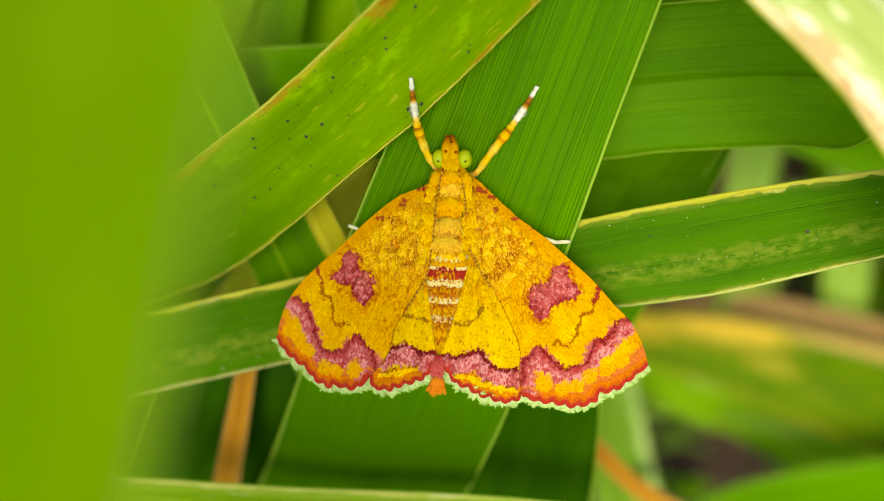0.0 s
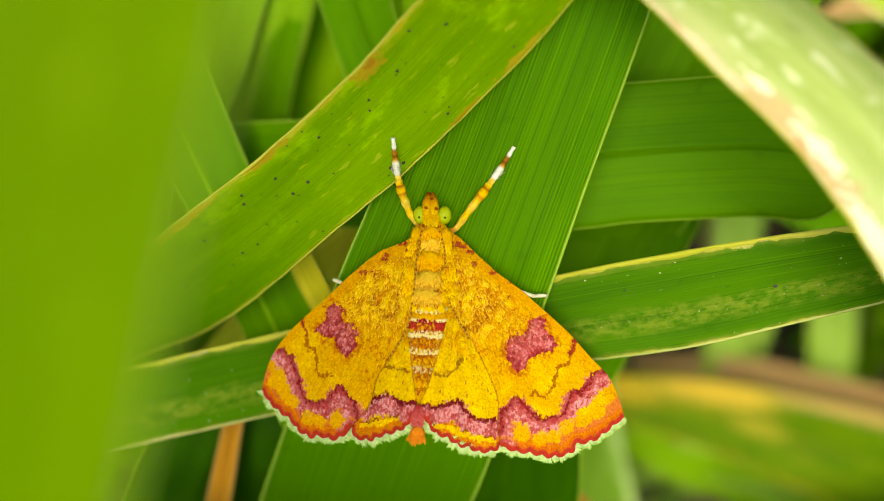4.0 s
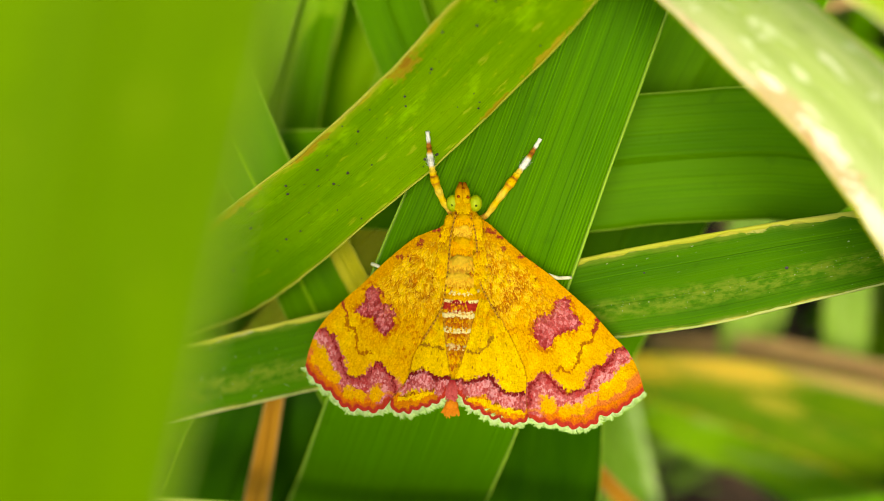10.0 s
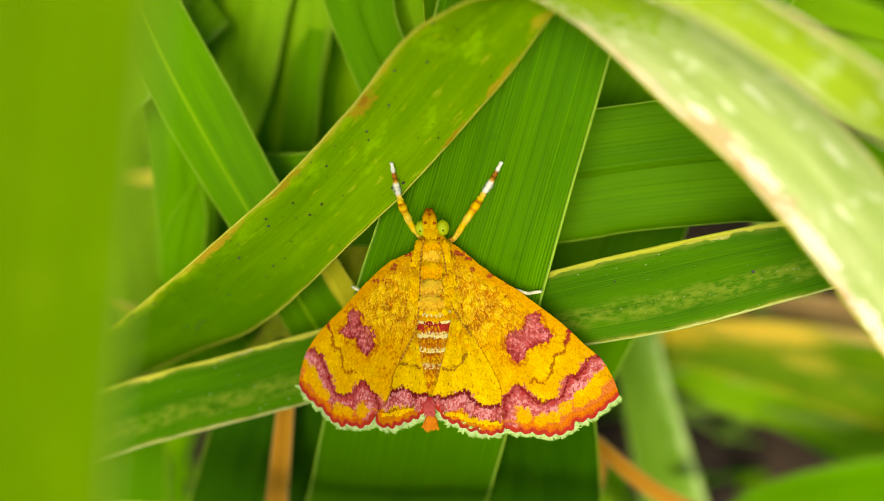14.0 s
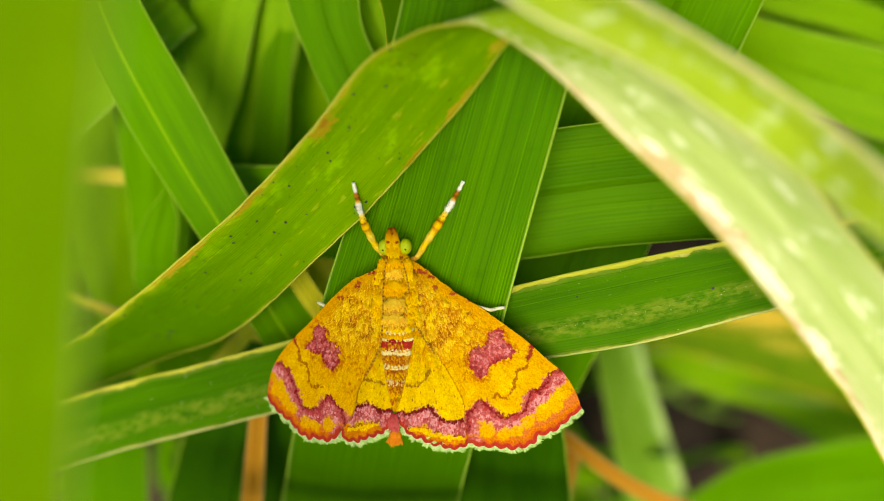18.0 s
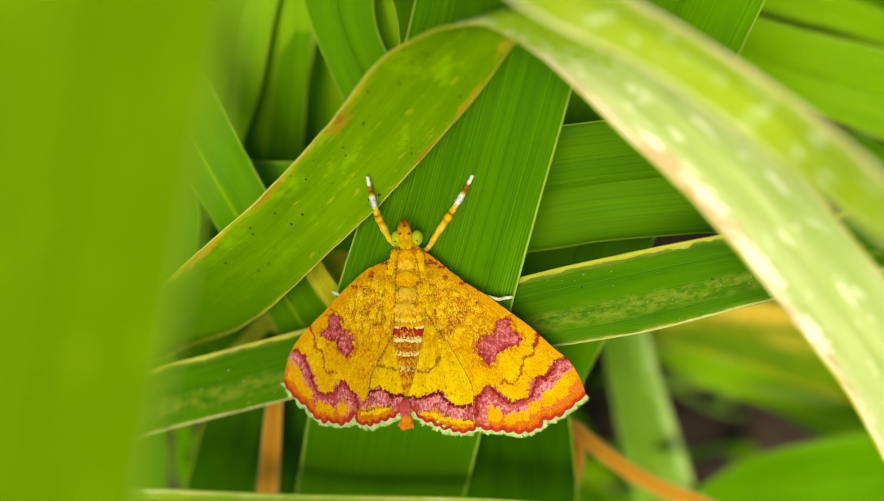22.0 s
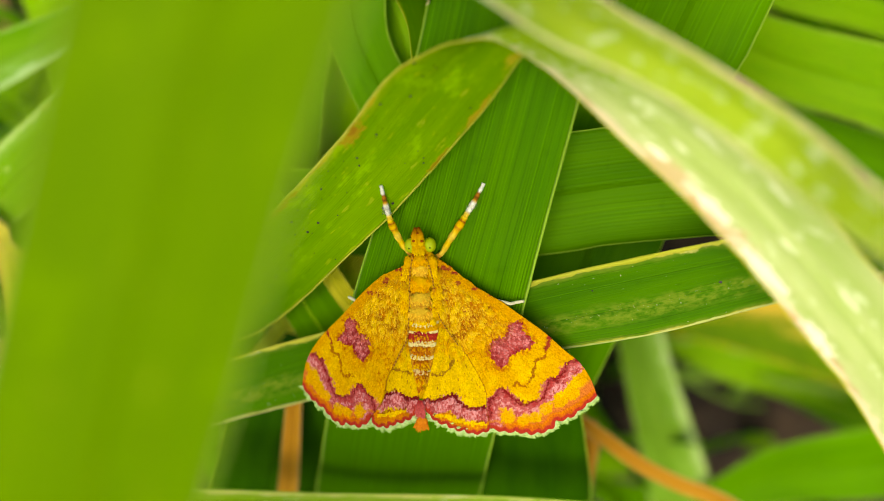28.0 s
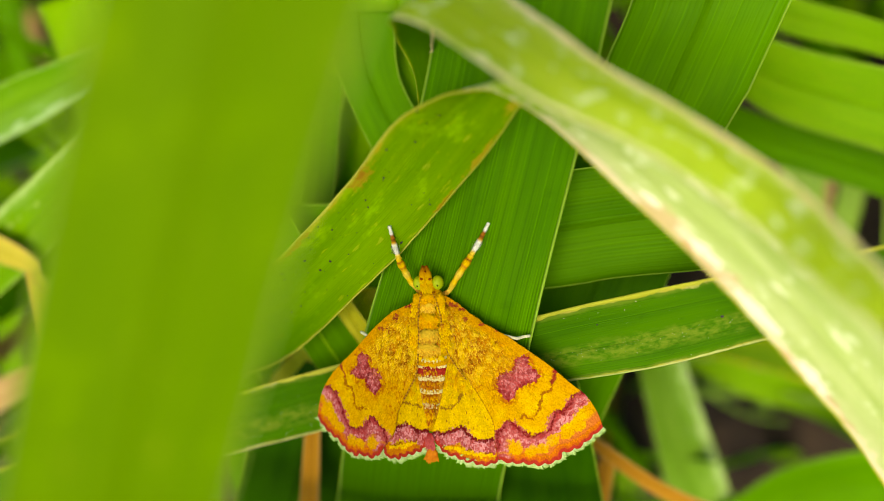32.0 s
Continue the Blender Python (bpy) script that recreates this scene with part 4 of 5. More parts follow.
def hashed(i, j, seed):
    h = np.sin(i * 127.1 + j * 311.7 + seed * 74.7) * 43758.5453
    return h - np.floor(h)


def grain(x, y, scale, seed=0, octaves=3):
    """Smooth value noise, 0 to 1, of arrays x and y; scale in lumps a millimetre."""
    total, weight, size = 0.0, 0.0, 1.0
    for o in range(octaves):
        a, b = x * scale / size + 50, y * scale / size + 50
        i, j = np.floor(a), np.floor(b)
        f, g = a - i, b - j
        f, g = f * f * (3 - 2 * f), g * g * (3 - 2 * g)
        s = seed + 13 * o
        row = hashed(i, j, s) * (1 - f) + hashed(i + 1, j, s) * f
        next_row = hashed(i, j + 1, s) * (1 - f) + hashed(i + 1, j + 1, s) * f
        total, weight = total + size * (row * (1 - g) + next_row * g), weight + size
        size *= 0.5
    return total / weight


def resample(points, n):
    """n points evenly spaced along a smooth curve through the given ones."""
    fine = np.array([spline(points, k / 12) for k in range((len(points) - 1) * 12 + 1)])
    far = np.r_[0, np.cumsum(np.linalg.norm(np.diff(fine, axis=0), axis=1))]
    at = np.linspace(0, far[-1], n)
    return np.stack([np.interp(at, far, fine[:, k]) for k in range(fine.shape[1])], 1)


def cells(x, y, scale, seed=0):
    """Cellular noise: the distance to the nearest centre and the gap to the second."""
    a, b = x * scale + 50, y * scale + 50
    i, j = np.floor(a), np.floor(b)
    first, second = np.full(x.shape, 9.0), np.full(x.shape, 9.0)
    for di in (-1, 0, 1):
        for dj in (-1, 0, 1):
            d = np.hypot(i + di + hashed(i + di, j + dj, seed) - a, j + dj + hashed(i + di, j + dj, seed + 7) - b)
            second = np.minimum(second, np.maximum(first, d))
            first = np.minimum(first, d)
    return first, second - first


def far_from(x, y, line, n=60):
    pts = resample(line, n)
    return np.sqrt(((x[..., None] - pts[:, 0]) ** 2 + (y[..., None] - pts[:, 1]) ** 2).min(-1))


def within(x, y, ring):
    """Whether the points lie in a closed ring."""
    out = np.zeros(x.shape, bool)
    for (ax, ay), (bx, by) in zip(ring, ring[1:] + ring[:1]):
        hit = ((ay > y) != (by > y)) & (x < (bx - ax) * (y - ay) / (by - ay + 1e-9) + ax)
        out ^= hit
    return out


def height(x, y):
    """The roof that the resting wings make: highest along the body and towards its tail."""
    return 2.6 - 0.3 * y - 0.24 * np.abs(x) - 0.016 * x * x


SUNNY, ORANGE_TONE, PINK, CRIMSON, FLAME, LEMON, CREAM, UMBER, MAUVE, RUSTY, SEAM = (np.array(c) for c in (
    (0.63, 0.33, 0.0003), (0.55, 0.175, 0.0005), (0.50, 0.085, 0.075), (0.22, 0.010, 0.009), (0.52, 0.105, 0.003), (0.74, 0.46, 0.002), (0.74, 0.60, 0.22), (0.15, 0.046, 0.003),
    (0.70, 0.27, 0.26), (0.38, 0.09, 0.002), (0.38, 0.026, 0.012)))
MOTH_AT = V @ pose(0, 0, 1.2 * MM)
moth = tagged(new("moth"), "yellow moth with pink bands resting on a grass blade", "moth")
moth.matrix_world = MOTH_AT


def scale_material(name, rough=0.62, lump=6500.0, depth=0.00005, tone=None):
    m = Mat(name, rough)
    place = m.node("ShaderNodeTexCoord").outputs["Object"]
    if tone is None:
        colour = m.node("ShaderNodeVertexColor")
        colour.layer_name = "pattern"
        colour = colour.outputs["Color"]
    else:
        colour = m.mix(m.noise(place, 2500, 2.0), tuple(c * 0.72 for c in tone), tone)
    cell = m.node("ShaderNodeTexVoronoi", Scale=lump)
    m.link(place, cell.inputs["Vector"])
    speck = m.noise(place, lump * 1.5, 2.0)
    hsv = m.node("ShaderNodeHueSaturation", Saturation=1.0)
    coarse = m.noise(place, lump * 0.55, 3.0, 0.7)
    lit = m.math("ADD", m.math("MULTIPLY", speck, 0.25), m.math("MULTIPLY", coarse, 0.27))
    m.link(m.math("ADD", 0.50, lit), hsv.inputs["Value"])
    m.link(colour, hsv.inputs["Color"])
    m.link(hsv.outputs["Color"], m.shader.inputs["Base Color"])
    m.shader.inputs["Specular IOR Level"].default_value = 0.05
    m.bump(m.math("ADD", cell.outputs["Distance"], m.math("MULTIPLY", lit, 0.9)), depth * 0.9, 0.8)
    return m.mat


WING = scale_material("wing_scales")
HAIR = scale_material("fringe_hair", 0.6, 5000, 0.00002)
PLUSH = scale_material("body_scales", 0.65, 7000, 0.00005)


def painted(name, points, faces, colours, material, parent, label=""):
    """A part of the moth, from millimetre points in the view's space, with its pattern."""
    points = np.asarray(points, float).reshape(-1, 3)
    local = (points - (0, 0, 1.2)) * MM
    ob = link_mesh(name, local.tolist(), faces, material, parent, label)
    layer = ob.data.color_attributes.new("pattern", "FLOAT_COLOR", "POINT")
    rgba = np.c_[np.asarray(colours, float).reshape(-1, 3), np.ones(len(points))]
    layer.data.foreach_set("color", rgba.ravel())
    return ob


def wing_grid(first, second, hem, n, m):
    """A patch between two sides that start at the root and end on the hem."""
    a, b, e = resample(first, n), resample(second, n), resample(hem, m)
    st = a[0] + (b[0] - a[0]) * np.linspace(0, 1, m)[:, None]
    s, r = np.linspace(0, 1, n)[:, None, None], np.linspace(0, 1, m)[None, :, None]
    flat = (1 - r) * a[:, None] + r * b[:, None] + (1 - s) * st[None] + s * e[None]
    flat = flat - ((1 - s) * (1 - r) * a[0] + (1 - s) * r * b[0] + s * (1 - r) * e[0] + s * r * e[-1])
    return flat


def sheet(flat, z, thick):
    """Both faces and the rim of a thin sheet."""
    n, m = flat.shape[:2]
    top = np.concatenate([flat, z[..., None]], -1).reshape(-1, 3)
    low = top - (0, 0, thick)
    faces, k = [], n * m
    for i in range(n - 1):
        for j in range(m - 1):
            a = i * m + j
            faces.append((a, a + 1, a + m + 1, a + m))
            faces.append((k + a, k + a + m, k + a + m + 1, k + a + 1))
    ring = [j for j in range(m)] + [i * m + m - 1 for i in range(1, n)] + [(n - 1) * m + j for j in range(m - 2, -1, -1)] + [i * m for i in range(n - 2, 0, -1)]
    faces += [(a, b, b + k, a + k) for a, b in zip(ring, ring[1:] + ring[:1])]
    return np.concatenate([top, low]), faces


def blend(colour, tone, mask):
    return colour * (1 - mask[..., None]) + tone * mask[..., None]


def step(value, low, high):
    t = np.clip((value - low) / (high - low), 0, 1)
    return t * t * (3 - 2 * t)


def fringe(hem, inward, parent, rise, count, seed):
    """Tufts of whitish hair that stand out from a wing's hem."""
    rng = np.random.default_rng(seed)
    line = resample(hem, 200)
    points, faces, colours = [], [], []
    for _ in range(count):
        k = rng.uniform(1, 197)
        i = int(k)
        p, d = line[i], line[i + 1] - line[i]
        out = np.array([d[1], -d[0]])
        out *= np.sign(out @ (p - inward)) / np.linalg.norm(out)
        lump = 0.72 + 0.16 * math.sin(k * 0.21 + seed) + 0.16 * math.sin(k * 0.53 + 2 * seed)
        out = out + 0.22 * rng.normal() * d / np.linalg.norm(d)
        size, wide = (0.30 + 0.24 * rng.random() ** 2) * lump, 0.026 + 0.018 * rng.random()
        side = np.array([-out[1], out[0]]) * wide / np.linalg.norm(out)
        start = p - out * 0.05
        tip = p + out * size
        mid = p + out * size * 0.6
        a = len(points)
        for q, dz in ((start - side, 0), (start + side, 0), (mid + side, 0.02), (tip, -0.06), (mid - side, 0.02)):
            points.append((q[0], q[1], float(height(p[0], p[1])) + rise + dz + 0.05 * rng.random()))
        faces += [(a, a + 1, a + 2, a + 4), (a + 4, a + 2, a + 3)]
        tone = np.array((0.38, 0.54, 0.16)) * rng.uniform(0.7, 1.2)
        base = np.array((0.54, 0.60, 0.34)) * rng.uniform(0.8, 1.1)
        colours += [base, base, tone, tone * (0.85, 1.05, 0.6), tone]
    tagged(painted("fringe", points, faces, colours, HAIR, parent, "ragged pale green-white hair fringe"), kind="stuff")


def scalloped(line, inward, period, depth):
    """A hem drawn in to shallow lobes."""
    pts = resample(line, 130)
    far = np.r_[0, np.cumsum(np.linalg.norm(np.diff(pts, axis=0), axis=1))]
    d = np.gradient(pts, axis=0)
    out = np.stack([d[:, 1], -d[:, 0]], 1)
    out *= (np.sign((out * (pts - np.array(inward))).sum(1)) / np.linalg.norm(out, axis=1))[:, None]
    ease = np.sin(np.pi * np.clip(far / far[-1], 0, 1)) ** 0.3
    lobe = depth * (np.abs(np.sin(np.pi * far / period)) - 0.6) * ease
    return [tuple(p) for p in pts + out * lobe[:, None]]


def forewing(costa, inner, termen, spot, band, moons, thin, wave, dots, seed):
    termen = scalloped(termen, spot[0], 0.66, 0.17)
    flat = wing_grid(costa, inner, termen, 260, 210)
    x, y = flat[..., 0], flat[..., 1]
    jx = x + 0.26 * (grain(x, y, 3.2, seed) - 0.5) + 0.24 * (grain(x, y, 9.0, seed + 50, 2) - 0.5)
    jy = y + 0.26 * (grain(x, y, 3.2, seed + 5) - 0.5) + 0.24 * (grain(x, y, 9.0, seed + 51, 2) - 0.5)
    fine = grain(x, y, 7, seed + 2)
    root = np.array(costa[0])
    far = np.hypot(x - root[0], y - root[1])
    ragged = far + 1.6 * (grain(x, y, 0.9, seed + 70) - 0.5)
    near_root = 1 - step(ragged, 4.2, 6.3)
    middle = 1 - step(ragged, 6.6, 8.6)
    edge_of = far_from(x, y, costa)
    off_edge = step(edge_of, 0.25, 0.8)
    wx, wy = x + 0.7 * (grain(x, y, 2.4, seed + 60) - 0.5), y + 0.7 * (grain(x, y, 2.4, seed + 61) - 0.5)
    lumps = grain(x, y, 2.6, seed + 8, 4)
    clump, seam = cells(wx, wy * 0.85, 1.75, seed)
    small_seam = cells(wx, wy * 0.75, 4.6, seed + 3)[1]
    # yellow ground, warmer along the costa and towards the root
    colour = np.broadcast_to(SUNNY, (*x.shape, 3)).copy()
    colour = blend(colour, LEMON, step(grain(x, y, 1.6, seed + 3), 0.42, 0.75) * 0.65)
    colour = blend(colour, ORANGE_TONE, step(lumps, 0.5, 0.72) * (0.10 + 0.40 * near_root))
    colour = blend(colour, SUNNY * (0.92, 0.74, 1), (1 - step(edge_of, 0.1, 0.85)) * 0.7)
    # lemon locks with rusty gaps on the inner half
    puck = near_root * off_edge
    colour = blend(colour, ORANGE_TONE * (1.0, 0.85, 1), puck * 0.38)
    colour = blend(colour, LEMON * (1.05, 1.08, 2), (1 - step(clump, 0.22, 0.5)) * puck * 0.85)
    colour = blend(colour, RUSTY, (1 - step(seam, 0.02, 0.16)) * puck * step(grain(x, y, 1.3, seed + 71), 0.34, 0.56) * 0.8)
    colour = blend(colour, RUSTY * 1.2, (1 - step(small_seam, 0.03, 0.22)) * puck * 0.5)
    # rust stipple between the locks and the spot
    dot = cells(wx, wy, 4.2, seed + 17)[0]
    dotted = step(grain(x, y, 1.2, seed + 18), 0.40, 0.56) * middle * step(edge_of, 0.5, 1.1)
    pits = (1 - step(dot, 0.20, 0.44)) * dotted
    colour = blend(colour, RUSTY, pits * 0.85)
    colour = blend(colour, ORANGE_TONE, dotted * (1 - near_root) * 0.22)
    # the hem: orange ribbon, yellow half-moons, crimson scalloped seam
    hem = far_from(x, y, termen, 160)
    jhem = hem + 0.16 * (grain(x, y, 2.4, seed + 9) - 0.5)
    moon = np.min([np.hypot((jx - a) / (0.52 if k == 0 else 0.42), (jy - b) / (0.44 if k == 0 else 0.40)) for k, (a, b) in enumerate(moons)], axis=0)
    colour = blend(colour, FLAME * 0.72 + PINK * 0.22 + SUNNY * 0.10, (1 - step(jhem, 0.95, 1.30)) * 0.92)
    colour = blend(colour, FLAME, (1 - step(jhem, 0.46, 0.62)) * 0.95)
    # pink band with a dark jagged upper rim
    away = far_from(jx, jy, band, 160)
    above = far_from(jx, jy - 0.40, band, 160)
    upper = 1 - step(above + 0.14 * (fine - 0.5), 0.05, 0.14)
    band_mask = 1 - step(away + 0.30 * (fine - 0.5), 0.36, 0.50)
    corner = 1 - step(np.hypot(x - termen[-1][0], (y - termen[-1][1]) * 0.6) + 0.4 * (fine - 0.5), 0.45, 0.95)
    band_mask = np.maximum(band_mask, corner * step(hem, 0.2, 0.3))
    colour = blend(colour, PINK * 0.85, band_mask)
    colour = blend(colour, MAUVE, band_mask * step(grain(x, y, 9.0, seed + 76), 0.42, 0.60) * step(above, 0.15, 0.4) * 0.8)
    colour = blend(colour, CRIMSON * 1.6, band_mask * (1 - step(grain(x, y, 5.0, seed + 77), 0.30, 0.44)) * 0.7)
    colour = blend(colour, CRIMSON * 0.85, upper * (0.55 + 0.45 * step(fine, 0.36, 0.5)))
    colour = blend(colour, SUNNY * (1.05, 1.0, 1), (1 - step(moon, 0.82, 1.05)) * step(hem, 0.34, 0.42) * 0.95)
    colour = blend(colour, SUNNY * (1, 0.62, 1), (1 - step(np.abs(jhem - 0.44), 0.03, 0.09)) * 0.55)
    # the pink cell spot
    inside = within(jx, jy, spot).astype(float)
    rim = far_from(jx, jy, spot + spot[:1], 140)
    colour = blend(colour, RUSTY * 1.1, (1 - step(rim, 0.10, 0.40)) * (1 - inside) * step(fine, 0.44, 0.6) * 0.8)
    colour = blend(colour, PINK * (0.86, 0.75, 0.75), inside)
    colour = blend(colour, MAUVE * (0.95, 0.8, 0.8), inside * step(grain(x, y, 9.5, seed + 33), 0.48, 0.62) * 0.65)
    colour = blend(colour, CRIMSON * 1.2, inside * (1 - step(rim, 0.06, 0.26)) * step(fine, 0.36, 0.52) * 0.9)
    colour = blend(colour, CRIMSON, inside * step(grain(x, y, 6.0, seed + 31), 0.56, 0.66) * 0.7)
    # thin wavering lines, dots on the costa
    colour = blend(colour, RUSTY * 0.75, (1 - step(far_from(jx, jy, thin), 0.05, 0.13)) * 0.85)
    colour = blend(colour, CRIMSON * 1.2, (1 - step(far_from(jx, jy, thin[:2]), 0.06, 0.15)) * 0.8)
    colour = blend(colour, RUSTY * 0.8, (1 - step(far_from(jx, jy, wave), 0.06, 0.17)) * 0.85)
    sprinkle = np.random.default_rng(seed + 90)
    span = np.array(costa[4]) - root, np.array(inner[2]) - root
    extra = [tuple(root + span[0] * u * w + span[1] * (1 - u) * w) for u, w in sprinkle.uniform((0.1, 0.15), (0.9, 0.85), (9, 2))]
    for a, b in [*dots, *extra]:
        colour = blend(colour, CRIMSON * 1.2, (1 - step(np.hypot(jx - a, jy - b), 0.07, 0.17)) * 0.85)
    colour = blend(colour, SEAM, 1 - step(hem + 0.06 * (fine - 0.5), 0.17, 0.27))
    colour = blend(colour, UMBER * 1.3, (1 - step(far_from(x, y, inner[3:]), 0.03, 0.09)) * 0.7)
    # faint veins towards the hem
    fan = np.arctan2(y - root[1], x - root[0])
    vein = np.abs(np.sin(fan * 21 + seed))
    colour = colour * (1 - 0.09 * (1 - step(vein, 0.04, 0.16)) * (1 - near_root))[..., None]
    colour *= (0.95 + 0.10 * grain(x, y, 9, seed + 40, 2))[..., None]
    relief = 0.30 * (lumps - 0.5) * (0.12 + near_root) + 0.07 * (fine - 0.5) + 0.20 * puck * (step(seam, 0.0, 0.45) - 0.5) + 0.07 * puck * (step(small_seam, 0.0, 0.35) - 0.5) - 0.03 * (1 - step(vein, 0.05, 0.3)) - 0.06 * pits
    z = height(x, y) + 0.05 + relief
    points, faces = sheet(flat, z, 0.06)
    wing = painted("forewing", points, faces, np.concatenate([colour.reshape(-1, 3)] * 2), WING, moth, "yellow forewing with crimson-pink spot, band and hem")
    fringe(termen, np.array(spot[0]), wing, -0.10, 900, seed)
    shag = np.clip(puck + 0.25 * dotted + 0.05, 0, 1)
    scale_coat(wing, x, y, z, colour, root, shag, step(hem, 0.22, 0.4), puck, 11000, seed)
    return wing


def scale_coat(wing, x, y, z, colour, root, shag, keep, locks, count, seed):
    """Overlapping wing scales in the colours of the pattern below them: flat outside, long and tousled where shag is high."""
    rng = np.random.default_rng(seed + 5)
    du, dv = np.gradient(x, axis=0) * np.gradient(y, axis=1), np.gradient(x, axis=1) * np.gradient(y, axis=0)
    chance = (np.abs(du - dv) * keep * (0.45 + 0.9 * shag))[2:-2, 2:-2]
    picks = rng.choice(chance.size, count, p=(chance / chance.sum()).ravel())
    i, j = picks // chance.shape[1] + 2, picks % chance.shape[1] + 2
    px, py, pz, rough, tone, lock = x[i, j], y[i, j], z[i, j], shag[i, j], colour[i, j], locks[i, j]
    turn = np.arctan2(py - root[1], px - root[0]) + (0.18 + 0.22 * rough) * rng.normal(size=count)
    ln, wd = (0.085 + 0.18 * rough) * rng.uniform(0.75, 1.3, count), (0.038 - 0.006 * rough) * rng.uniform(0.8, 1.25, count)
    d, e = np.stack([np.cos(turn), np.sin(turn)], 1), np.stack([-np.sin(turn), np.cos(turn)], 1)
    bright = rng.uniform(0.80, 1.2, count)[:, None]
    # tips lightened, roots darkened with rust: shading between scales put into their colour
    lit = (lock * (rng.random(count) < 0.55))[:, None]
    tip_tone = (tone * (1 - 0.75 * lit) + LEMON * (1.22, 1.28, 12) * 0.75 * lit) * bright
    low_tone = (tone * (1 - 0.45 * lit) + RUSTY * 0.45 * lit) * bright
    pts, tones = np.zeros((count, 6, 3)), np.zeros((count, 6, 3))
    px, py = px - d[:, 0] * ln * 0.5, py - d[:, 1] * ln * 0.5
    pz = pz + height(px, py) - height(x[i, j], y[i, j])
    for k, (along, wide, up) in enumerate(((0, 0.65, 0.012), (0.6, 1.0, 0.045), (1.0, 0.55, 0.06))):
        for m, side in enumerate((-1, 1)):
            q = np.stack([px, py], 1) + d * (ln * along)[:, None] + e * (wd * wide * side)[:, None]
            pts[:, 2 * k + m, :2] = q
            pts[:, 2 * k + m, 2] = pz + height(q[:, 0], q[:, 1]) - height(px, py) + up * (0.25 + rough)
            tones[:, 2 * k + m] = low_tone * (1 - along) + tip_tone * along
    faces = [f for a in range(0, 6 * count, 6) for f in ((a, a + 1, a + 3, a + 2), (a + 2, a + 3, a + 5, a + 4))]
    tagged(painted("scale_coat", pts, faces, tones.reshape(-1, 3), PLUSH, wing, "overlapping yellow, orange and pink scales"), kind="stuff")


def hindwing(outer, side, hem, band, line, thin, seed):
    """outer: the line under the forewing; side: the edge along the abdomen."""
    inward = np.array(band[0]) + (0, 1.5)
    hem = scalloped(hem, inward, 0.58, 0.15)
    flat = wing_grid(outer, side, hem, 150, 120)
    x, y = flat[..., 0], flat[..., 1]
    jx = x + 0.22 * (grain(x, y, 3.6, seed) - 0.5) + 0.22 * (grain(x, y, 9.0, seed + 50, 2) - 0.5)
    jy = y + 0.22 * (grain(x, y, 3.6, seed + 5) - 0.5) + 0.22 * (grain(x, y, 9.0, seed + 51, 2) - 0.5)
    fine = grain(x, y, 7, seed + 2)
    colour = np.broadcast_to(LEMON * (0.95, 0.95, 1.4), (*x.shape, 3)).copy()
    colour = blend(colour, ORANGE_TONE, step(grain(x, y, 3.0, seed + 8), 0.42, 0.7) * (0.10 + 0.55 * step(y, -1.4, 0.6)))
    colour = blend(colour, RUSTY, step(grain(x * 2.4, y, 3.4, seed + 15), 0.60, 0.72) * step(y, -1.2, 0.2) * 0.6)
    colour = blend(colour, LEMON * (1.02, 1.06, 2), step(grain(x, y, 1.4, seed + 3), 0.45, 0.75) * 0.6)
    stray, _ = cells(x, y * 0.5, 2.6, seed + 19)
    colour = blend(colour, UMBER * 1.6, (1 - step(stray, 0.06, 0.13)) * 0.7)
    away, above = far_from(jx, jy, band), far_from(jx, jy - 0.40, band)
    edge = far_from(x, y, hem, 140)
    jedge = edge + 0.12 * (grain(x, y, 2.6, seed + 9) - 0.5)
    low = 1 - step(jedge, 0.55, 0.85)
    colour = blend(colour, FLAME * 0.75 + SUNNY * 0.28, low)
    mask = 1 - step(away + 0.24 * (fine - 0.5), 0.36, 0.48)
    colour = blend(colour, PINK * 0.9, mask)
    colour = blend(colour, MAUVE, mask * step(grain(x * 1.6, y, 8.0, seed + 76), 0.38, 0.58) * 0.85)
    colour = blend(colour, CRIMSON * 1.4, mask * (1 - step(grain(x, y, 5.0, seed + 77), 0.28, 0.40)) * 0.7)
    colour = blend(colour, CRIMSON * 0.7, (1 - step(above, 0.06, 0.15)) * step(fine, 0.26, 0.38))
    colour = blend(colour, RUSTY * 0.7, (1 - step(far_from(jx, jy - 0.12, line), 0.06, 0.16)) * step(fine, 0.4, 0.5))
    colour = blend(colour, LEMON * (1, 0.95, 1), 1 - step(far_from(jx, jy, line), 0.08, 0.14))
    colour = blend(colour, UMBER * 1.4, (1 - step(far_from(jx, jy, thin), 0.05, 0.12)) * 0.8)
    colour = blend(colour, SEAM, 1 - step(edge + 0.06 * (fine - 0.5), 0.15, 0.25))
    tuft = 1 - step(np.hypot((x - 0.1) * 0.7, y + 3.3) + 0.3 * (fine - 0.5), 0.30, 0.62)
    colour = blend(colour, SEAM * 1.15, tuft * 0.85)
    root = np.array(outer[0])
    fold = np.sin(np.arctan2(x - root[0], root[1] - y) * 26 + seed)
    colour = colour * (0.95 + 0.07 * fold + 0.20 * (grain(x, y, 9, seed + 40, 2) - 0.5))[..., None]
    z = height(x, y) - 0.10 + 0.035 * fold + 0.05 * (fine - 0.5)
    points, faces = sheet(flat, z, 0.06)
    wing = painted("hindwing", points, faces, np.concatenate([colour.reshape(-1, 3)] * 2), WING, moth, "yellow hindwing with pink band and crimson hem")
    fringe(hem, inward, wing, -0.22, 620, seed)
